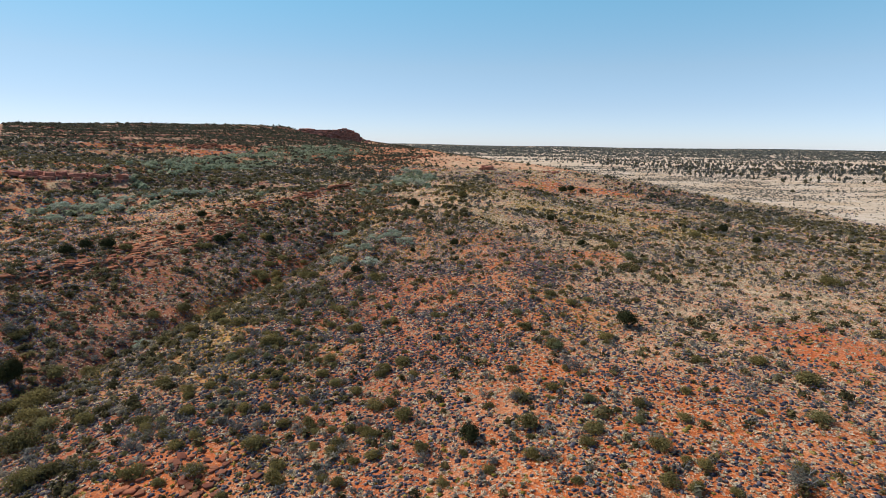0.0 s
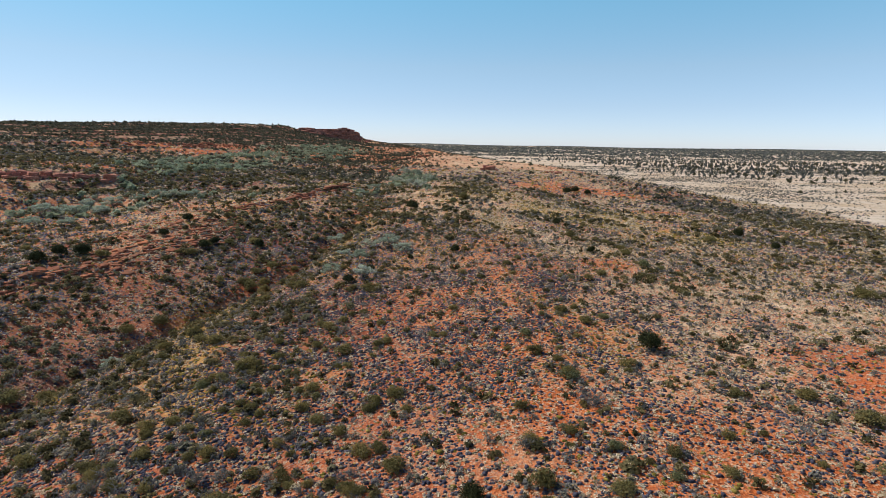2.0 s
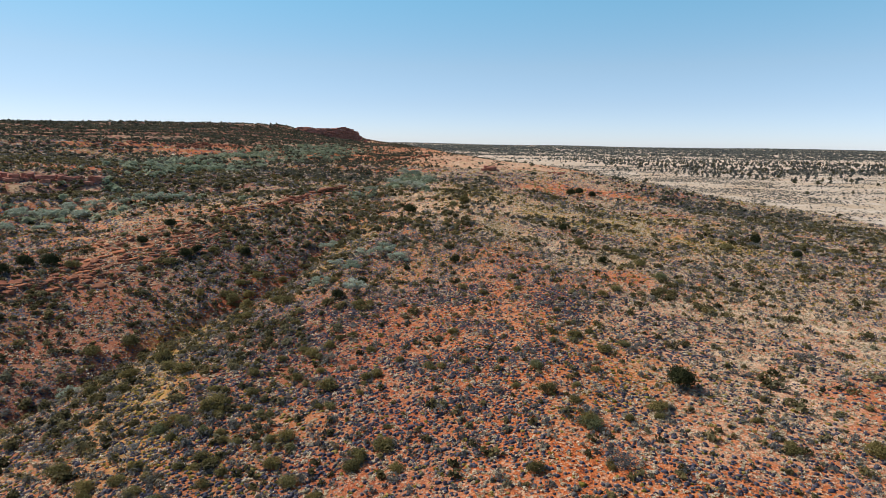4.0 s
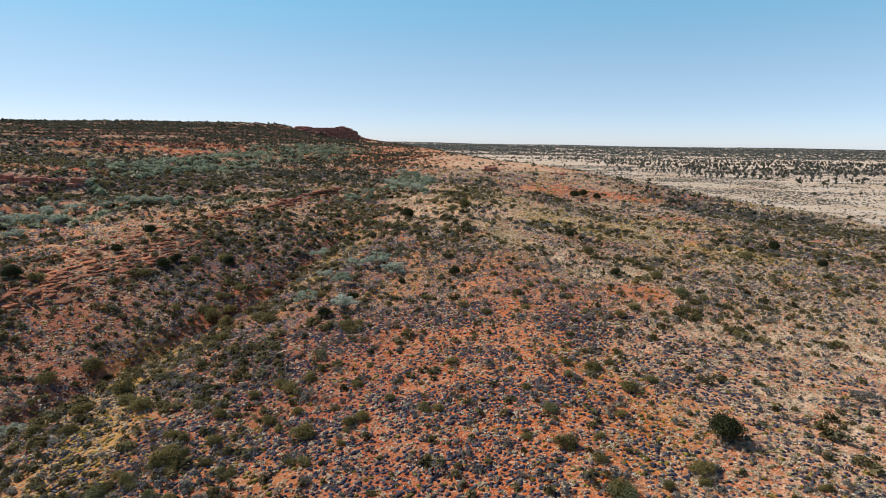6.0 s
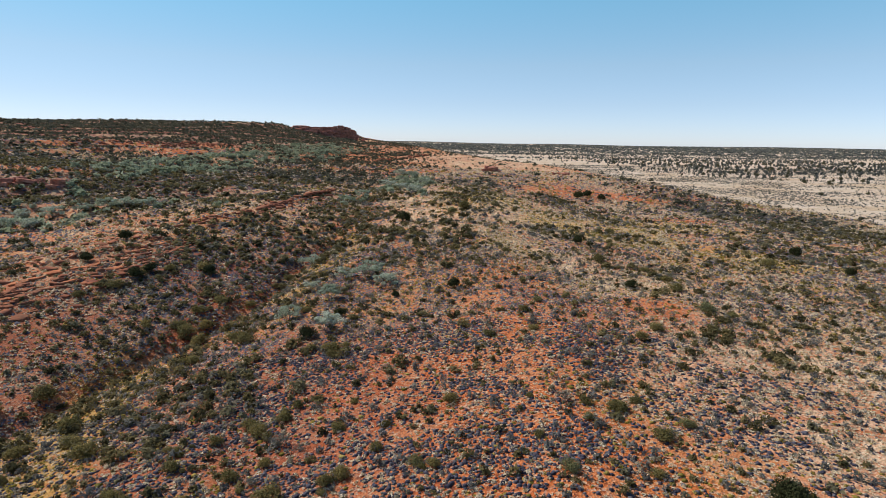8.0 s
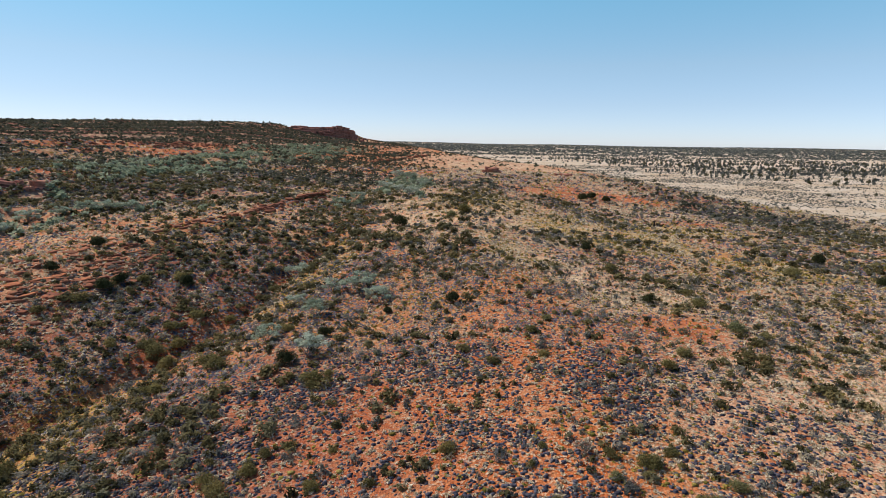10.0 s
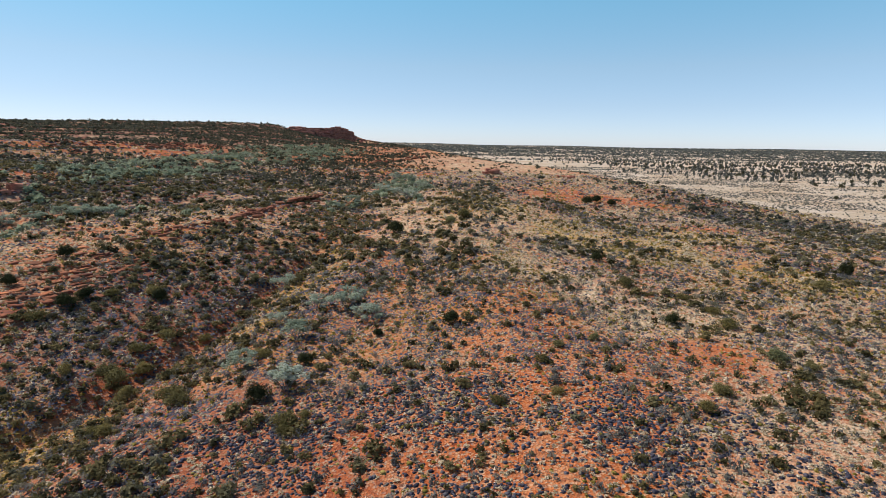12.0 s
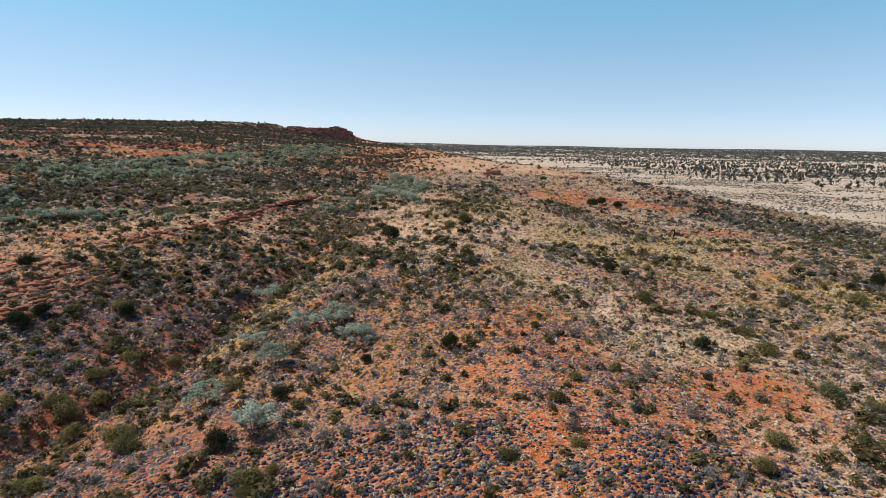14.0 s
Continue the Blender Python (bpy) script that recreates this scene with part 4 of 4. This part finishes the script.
for px, py, g in zip(x[single], y[single], grey[single]):
    w = float(sizes(1, 0.6, 1.9)[0])
    (plant_grey if g else plant_olive)(float(px), float(py), w, w * rng.uniform(0.65, 0.95))
LEAFY_MID = [puff_shape(95, 0.14, 0.75, 5) for _ in range(10)]
LEAFY_GREY = [leafy_shape(110, 7, 0.10, 0.8, 0.3, 0.8) for _ in range(6)]
LEAFY_FAR = [puff_shape(26, 0.25, 0.75, 4) for _ in range(10)]
LEAFY_TWIGGY = [puff_shape(30, 0.18, 0.75, 5, 1.5) for _ in range(8)]
LEAFY_LEAST = [leafy_shape(8, 4, 0.46, 1.0, 0.7) for _ in range(8)]
rest = ~single
w = sizes(int((rest & ~grey).sum()), 0.7, 2.2)
stuff("olive_scrub", "olive-green low shrubs scattered over the slopes", "shrubs", OLIVE_FAR, LEAFY_MID, x[rest & ~grey], y[rest & ~grey], w, w * 0.85, 0.03)
w = sizes(int((rest & grey).sum()), 0.7, 2.0)
stuff("grey_scrub", "grey twiggy shrubs scattered over the slopes", "shrubs", GREYGREEN, LEAFY_GREY, x[rest & grey], y[rest & grey], w, w * 0.8, 0.03)
# small shrubs between
x, y = scatter(2.0, 22, 112, lambda x, y: 0.25 * cover(x, y)["up"] * (1 - 0.5 * cover(x, y)["red"]) * (1 - 0.5 * cover(x, y)["bench"]) + 0.65 * shrub_share(x, y))
w = sizes(len(x), 0.4, 1.3)
pale = rng.uniform(0, 1, len(x)) < 0.6
stuff("low_scrub", "knee-high olive shrubs on the spur", "shrubs", OLIVE_FAR, LEAFY_FAR, x[~pale], y[~pale], w[~pale], w[~pale] * 0.9, 0.02)
stuff("grey_low_scrub", "knee-high grey twiggy shrubs on the spur", "shrubs", GREYGREEN, LEAFY_TWIGGY, x[pale], y[pale], w[pale], w[pale] * 0.9, 0.02)
x, y = beside(0.35, shrub_share)
w = sizes(len(x), 0.6, 2.0)
stuff("olive_scrub", "olive-green low shrubs scattered over the slopes", "shrubs", OLIVE_FAR, LEAFY_FAR, x, y, w, w * 0.85, 0.03)
x, y = scatter(0.75, 112, 200, lambda x, y: shrub_share(x, y) * np.where(x > 5, 0.75, 1.0))
w = sizes(len(x), 0.7, 2.8)
stuff("olive_scrub", "olive-green low shrubs scattered over the slopes", "shrubs", OLIVE_FAR, LEAFY_FAR, x, y, w, w * 0.8, 0.05)
x, y = scatter(0.6, 112, 230, lambda x, y: shrub_share(x, y) * np.clip(0.5 + 0.5 * cover(x, y)["purple"] + np.where(x > 5, 0.4, 0), 0, 1))
w = sizes(len(x), 0.8, 2.2)
stuff("grey_scrub", "grey twiggy shrubs scattered over the slopes", "shrubs", GREYGREEN, LEAFY_FAR, x, y, w, w * 0.7, 0.05)
x, y = scatter(0.26, 200, 720, lambda x, y: shrub_share(x, y) * np.where(x > -20, 0.6, 1.0), 0.72)
w = sizes(len(x), 1.0, 3.6)
stuff("hill_scrub", "dark green scrub covering the hill side and plateau", "shrubs", HILL, LEAFY_LEAST, x, y, w, w * 0.75, 0.1)
x, y = scatter(0.006, 380, 720, lambda x, y: ramp(cover(x, y)["z"], 18, 24) * np.where((x > -165) & (y > 620), 0.7, 1.0), 0.72)
w = rng.uniform(2.5, 4.5, len(x))
stuff("plateau_trees", "low dark trees along the plateau rim", "trees", HILL, LEAFY_FAR, x, y, w, rng.uniform(3.0, 5.0, len(x)), 0)
# silver scrub in bands
x, y = scatter(0.2, 100, 480, lambda x, y: cover(x, y)["sage"] * (0.35 + 0.65 * uneven(x, y, 14, 77)), 0.7)
w = sizes(len(x), 2.0, 4.6)
stuff("silver_scrub", "band of silver-green scrub along the hill foot", "shrubs", SAGE_FAR, LEAFY_FAR, x, y, w, w * 0.8, 0.1)

# ---- the plain ----
OAK_CROWNS = [leafy_shape(130, 7, 0.17, 1.0, 0.5, 0.3, 0.3) for _ in range(5)]
oak_stems = []
for k in range(5):
    vs, fs = [], []
    limb(vs, fs, (0, 0, -0.3), (0.02, 0.01, 0.3), 0.045, 0.03, 5)
    limb(vs, fs, (0.02, 0.01, 0.25), (0.2, 0.1, 0.6), 0.025, 0.012)
    limb(vs, fs, (0.02, 0.01, 0.25), (-0.17, 0.12, 0.62), 0.025, 0.012)
    oak_stems.append((np.array(vs), np.array(fs)))
plant_oak = shrub_kind("desert_oak", "dark desert oak standing on the pale plain", "tree", "desert oaks on the plain", OAK, BARK, OAK_CROWNS, oak_stems, "trunk")


def oak_at(x, y, w, t):
    ob = plant_oak(x, y, w, t, 0)
    ob.location.z += 0.26 * t
    return ob


# single trees in the open: x, y, width, height
for x, y, w, t in ((250, 433, 4.2, 4.8), (259, 421, 4.8, 5.2), (307, 457, 4.0, 5.0), (282, 511, 4.5, 5.0), (256, 553, 4.5, 5.0), (220, 526, 4.0, 4.6), (248, 471, 3.6, 4.6), (204, 343, 3.0, 3.6),
                   (236, 352, 2.6, 3.4), (300, 420, 3.0, 4.4), (330, 440, 4.2, 5.2), (345, 470, 4.0, 5.0)):
    oak_at(x, y, w, t)
x, y = scatter(0.011, 400, 1000, lambda x, y: cover(x, y)["grove"] * (0.15 + 0.85 * uneven(x, y * 1.8, 60, 78)) * ramp(y, 420, 620), 0.8)
for px, py in zip(x[:270], y[:270]):
    w = rng.uniform(2.0, 4.2)
    oak_at(float(px), float(py), w, max(w, rng.uniform(3.8, 6.2)))
CLUMPS = [leafy_shape(26, 4, 0.36, 1.0, 0.6) for _ in range(8)]
w = rng.uniform(2.0, 4.2, len(x) - 270)
stuff("oak_grove", "scattered dark desert oaks on the pale plain", "trees", OAK_HAZED, CLUMPS, x[270:], y[270:], w, np.maximum(w, rng.uniform(3.6, 6.2, len(w))), 0)
x, y = scatter(0.03, 600, 1500, lambda x, y: (1 - cover(x, y)["up"]) * (0.06 + 0.94 * ramp(y - 0.25 * x, 700, 1450)) * (0.12 + 0.88 * uneven(x, y * 2.5, 150, 79, -0.25, 0.3)), 0.8)
w = rng.uniform(2.2, 5.0, len(x))
stuff("far_wood", "dark open woodland spreading over the far plain", "trees", OAK_HAZED, LEAFY_LEAST, x, y, w, w * 0.95, 0)
x, y = scatter(0.003, 1500, 4700, lambda x, y: cover(x, y)["wood"] * (0.5 + 0.5 * uneven(x, y, 300, 80, -0.3, 0.3)), 0.8)
w = rng.uniform(6.0, 14.0, len(x))
stuff("far_wood", "dark open woodland spreading over the far plain", "trees", OAK_HAZED, [leafy_shape(4, 3, 0.62, 0.9, 0.7) for _ in range(6)], x, y, w, w * 0.55, 0)
x, y = scatter(0.3, 200, 760, lambda x, y: (1 - cover(x, y)["up"]) * (0.15 + 0.85 * ramp(fbm(x, y * 2.2, 45, 81), -0.1, 0.3)), 0.8)
w = sizes(len(x), 0.5, 2.0)
stuff("plain_scrub", "grey-green low scrub dotted over the pale plain", "shrubs", GREYGREEN, LEAFY_LEAST, x, y, w, w * 0.7, 0)

# ---- sandstone ledges ----
SLABS = [mesh_from("slab", *block_shape(100 + k, 4 + k % 2)) for k in range(14)]
BOULDERS = [mesh_from("boulder", *block_shape(140 + k, 4 + k % 3)) for k in range(12)]


def ledge(name, label, path, count, long, thick, mat_name, spread=1.2, out=(1.0, -0.25), piece="slab", stack=0, sink=0.25, front=1.0, back=0.35, forth=0.0, tops=None):
    """A broken outcrop: slabs strewn along a line on the slope, or, with stack, courses of blocks one on the other, each set back."""
    ob = tagged(new(name), label, "rock outcrop", "sandstone ledges")
    pts = np.array(path, float)
    run = np.concatenate([[0], np.cumsum(np.hypot(*np.diff(pts, axis=0).T))])
    way = np.array(out) / np.hypot(*out)
    mid = pts[len(pts) // 2]
    base = float(height(*mid))
    ob.location = (mid[0], mid[1], base)
    meshes = SLABS if piece == "slab" else BOULDERS
    for k in range(count):
        at = rng.uniform(0, run[-1])
        if stack:
            at = (k // stack + rng.uniform(0.2, 0.8)) / (count / stack) * run[-1]
        px, py = np.interp(at, run, pts[:, 0]), np.interp(at, run, pts[:, 1])
        lo, hi = max(at - 1, 0), min(at + 1, run[-1])
        ang = math.degrees(math.atan2(np.interp(hi, run, pts[:, 1]) - np.interp(lo, run, pts[:, 1]), np.interp(hi, run, pts[:, 0]) - np.interp(lo, run, pts[:, 0])))
        size, hgt = long * (0.35 + 1.2 * rng.beta(1.2, 2.4)), thick * rng.uniform(0.6, 1.6)
        course = k % stack if stack else 0
        if stack and piece == "boulder" and stack < 5 and hash2(k // stack, 3, 9) < 0.3:
            continue
        off = way * forth - way * (course * back * thick + rng.normal() * spread)
        qx, qy = px + off[0], py + off[1]
        z = float(height(qx, qy)) + (0.5 - sink) * hgt if not stack else float(height(px + front * way[0], py + front * way[1])) + (course + 0.3) * thick * 0.9
        if tops:
            low = float(height(px + forth * way[0], py + forth * way[1])) - 0.4
            crest = float(np.interp(at, run, tops)) + 1.3 * float(vnoise(at / 8.0, 0.5, 87))
            if low + 0.4 > crest + 2:
                continue
            z = low + max(crest - low, 1.5) * course / (stack - 1)
        me = meshes[int(rng.integers(len(meshes)))]
        if not me.materials:
            me.materials.append(mat_name)
        s = new(piece, me)
        if me.materials[0] is not mat_name:
            s.material_slots[0].link = "OBJECT"
            s.material_slots[0].material = mat_name
        s.parent = ob
        deep, tilt = size * rng.uniform(0.5, 0.9), 3.5 if tops else 8
        s.matrix_basis = pose(qx - mid[0], qy - mid[1], z - base, rng.normal() * tilt, rng.normal() * tilt, ang + rng.normal() * 2.7 * tilt) @ Matrix.Diagonal((size, deep, hgt, 1))
    return ob


BEDS = [mesh_from("bed", *block_shape(170 + k, 6)) for k in range(10)]


def shelf(label, path, layers, thick, mat, long=4.0, deep=1.8, under=0.35, proud=0.3):
    """Beds of sandstone breaking out of a slope, end to end along a line; each lower bed is weathered back under the one above. Right of the line is downhill."""
    ob = tagged(new("sandstone_shelf"), label, "rock outcrop", "sandstone ledges")
    pts = np.array(path, float)
    run = np.concatenate([[0], np.cumsum(np.hypot(*np.diff(pts, axis=0).T))])
    mid = pts[len(pts) // 2]
    base = float(height(*mid))
    ob.location = (mid[0], mid[1], base)
    for k in range(layers):
        at = -rng.uniform(0, 0.4 * long)
        while at < run[-1]:
            size = long * rng.uniform(0.45, 1.35)
            a, b = np.clip(at, 0, run[-1]), np.clip(at + size, 0, run[-1])
            (ax, bx), (ay, by) = np.interp((a, b), run, pts[:, 0]), np.interp((a, b), run, pts[:, 1])
            d = unit(np.array([bx - ax + 1e-6, by - ay + 1e-6]))
            back = deep * 0.5 - proud - under * (layers - 1 - k) * -1 + rng.normal() * 0.12
            x, y = (ax + bx) / 2 - d[1] * back, (ay + by) / 2 + d[0] * back
            z = float(height((ax + bx) / 2, (ay + by) / 2)) - 0.12 + thick * (k + 0.5) + rng.normal() * 0.25 * thick
            if rng.uniform() < 0.72:
                s = new("bed", BEDS[int(rng.integers(len(BEDS)))])
                s.material_slots[0].link = "OBJECT"
                s.material_slots[0].material = mat
                s.parent = ob
                s.matrix_basis = pose(x - mid[0], y - mid[1], z - base, rng.normal() * 4, rng.normal() * 3 - 2, math.degrees(math.atan2(d[1], d[0])) + rng.normal() * 9) @ Matrix.Diagonal((size * 1.08, deep * rng.uniform(0.8, 1.2), thick * rng.uniform(0.85, 1.15), 1))
            at += size * rng.uniform(0.9, 1.1)
    return ob


for me in BEDS:
    me.materials.append(ROCK)
RED_LABEL = "broken red sandstone ledge with dark shaded joints"
SHELF_LABEL = "thin-bedded orange sandstone shelf jutting from the slope"
for line, layers, thick, long in (([(-47.4, 90.5), (-45.6, 95), (-43.2, 99.3)], 2, 0.24, 2.6), ([(-43.8, 89.4), (-41.9, 94.6), (-40.3, 99.4)], 2, 0.22, 2.3), ([(-46.2, 88), (-44.6, 92), (-42.8, 96)], 1, 0.22, 1.8),
                                  ([(-45.2, 89.5), (-43.8, 93.4), (-41.4, 98.6)], 1, 0.2, 1.6), ([(-43.2, 103.6), (-41.8, 108), (-40.2, 113)], 2, 0.25, 2.2), ([(-40.4, 103), (-38.6, 109), (-36.6, 116)], 1, 0.24, 1.8),
                                  ([(-45.5, 103), (-43.6, 109), (-41.5, 115)], 1, 0.24, 1.6), ([(-49.2, 108.4), (-47.2, 112.4), (-46, 116)], 1, 0.3, 1.6), ([(-53, 80), (-50.5, 84), (-48.6, 88)], 1, 0.3, 1.5),
                                  ([(-50.6, 77), (-48, 82), (-45.5, 87)], 1, 0.3, 1.4), ([(-51.5, 71), (-48.6, 76), (-45.6, 82)], 1, 0.3, 1.3), ([(-48.6, 79), (-46.4, 83.5), (-44.2, 88)], 1, 0.28, 1.3)):
    shelf(SHELF_LABEL, line, layers, thick * 0.8, LEDGE, long * 0.72, 1.1, 0.2, 0.15)
shelf("dark overhanging sandstone shelf in scrub", [(-36.2, 137), (-34.6, 146), (-32.6, 156)], 2, 0.34, ROCK, 1.3, 1.4, 0.35, 0.4)
shelf("dark overhanging sandstone shelf in scrub", [(-32.6, 160), (-30, 169), (-27.2, 176)], 4, 0.34, ROCK, 1.5, 1.5, 0.4, 0.6)
ledge("sandstone_ledge", RED_LABEL, [(-54, 71), (-50, 79), (-46.5, 88), (-44, 95)], 90, 1.5, 0.3, ROCK, 1.6, sink=0.35)
ledge("sandstone_ledge", RED_LABEL, [(-51, 70), (-47.5, 80), (-43, 91), (-40, 100)], 70, 1.2, 0.26, ROCK, 1.5, sink=0.4)
ledge("sandstone_ledge", RED_LABEL, [(-43.5, 97), (-41, 104), (-38.5, 110), (-36.5, 117)], 90, 1.4, 0.3, ROCK, 1.7, sink=0.35)
ledge("sandstone_ledge", RED_LABEL, [(-40, 97), (-38, 105), (-35.8, 113)], 50, 1.2, 0.28, ROCK, 1.5, sink=0.4)
ledge("sandstone_ledge", RED_LABEL, [(-56, 92), (-51, 99), (-47, 106), (-42, 115)], 50, 1.5, 0.3, ROCK, 2.2, sink=0.35)
ledge("sandstone_ledge", RED_LABEL, [(-35.5, 136), (-34.6, 143), (-33.4, 150)], 34, 1.8, 0.5, ROCK, 1.2, sink=0.3)
ledge("sandstone_ledge", RED_LABEL, [(-34, 150), (-31.5, 160), (-29.5, 172)], 40, 1.6, 0.5, ROCK, 1.8, sink=0.35)
ledge("sandstone_ledge", RED_LABEL, [(-44, 120), (-39, 128), (-36, 137)], 30, 1.8, 0.42, ROCK, 1.8, sink=0.35)
ledge("sandstone_ledge", "dark overhanging rock ledge in dry grass", [(13, 278), (18, 280), (24, 281)], 12, 5.0, 1.3, CLIFF, 0.5, (0.1, -1), "boulder", 2)
ledge("sandstone_ledge", RED_LABEL, [(46, 281), (52, 281.5), (57, 281)], 6, 3.4, 0.9, CLIFF, 0.5, (0.1, -1))
ledge("sandstone_ledge", RED_LABEL, [(-114, 150), (-104, 152), (-96, 156), (-86, 161)], 48, 3.4, 1.0, CLIFF, 1.4, (0.25, -1), "boulder", 2, front=2.0)
ledge("sandstone_ledge", RED_LABEL, [(-150, 268), (-140, 272), (-130, 290), (-118, 305)], 130, 2.3, 0.7, ROCK, 3.5, (0.6, -0.8))
ledge("sandstone_ledge", RED_LABEL, [(-160, 275), (-150, 285), (-138, 302), (-120, 318), (-108, 330)], 130, 2.3, 0.7, ROCK, 4.5, (0.6, -0.8))
ledge("sandstone_ledge", RED_LABEL, [(-34, 330), (-26, 340), (-18, 352), (-10, 366)], 50, 2.6, 0.9, ROCK, 1.5, (0.7, -0.7))
# the headland's cliff
ledge("sandstone_cliff", "layered dark red sandstone cliff crowning the headland", [(-160, 648), (-146, 655), (-135, 661.5), (-124, 667), (-111, 674), (-103, 679), (-95, 684)], 380, 7.5, 1.3, CLIFF, 0.8, (0.5, -0.87), "boulder", 10, back=0.4, forth=4.0, tops=[23.5, 27.0, 25.0, 25.4, 26.9, 25.2, 18.5])
ledge("sandstone_cliff", "fallen dark red blocks below the cliff", [(-116, 664), (-106, 670), (-96, 678), (-80, 690)], 60, 3.6, 1.7, CLIFF, 2.2, (0.8, -0.6), "boulder")
# flat stones bedded in the soil
for k in range(90):
    x, y = -15.5 + rng.normal() * 2.6, 31.0 + rng.normal() * 1.6
    w = rng.uniform(0.25, 0.75)
    me = SLABS[k % len(SLABS)]
    ob = tagged(new("flat_stone", me), "flat pale orange sandstone slab bedded in soil", "stone", "flat stones on the slope")
    ob.matrix_basis = pose(x, y, float(height(x, y)) + 0.07, rng.uniform(-8, 8), rng.uniform(-8, 8), rng.uniform(0, 360)) @ Matrix.Diagonal((w, w * rng.uniform(0.6, 1), 0.16, 1))
# a burnt stump
vs, fs = [], []
limb(vs, fs, (0, 0, -0.2), (0.06, 0.02, 1.1), 0.22, 0.16, 7)
limb(vs, fs, (0.06, 0.02, 1.0), (-0.02, 0.08, 1.7), 0.15, 0.05, 7)
me = mesh_from("burnt_stump", np.array(vs), np.array(fs))
me.materials.append(CHAR)
tagged(new("burnt_stump", me), "charred upright stump of a dead tree", "stump").location = (50, 168, float(height(50, 168)))
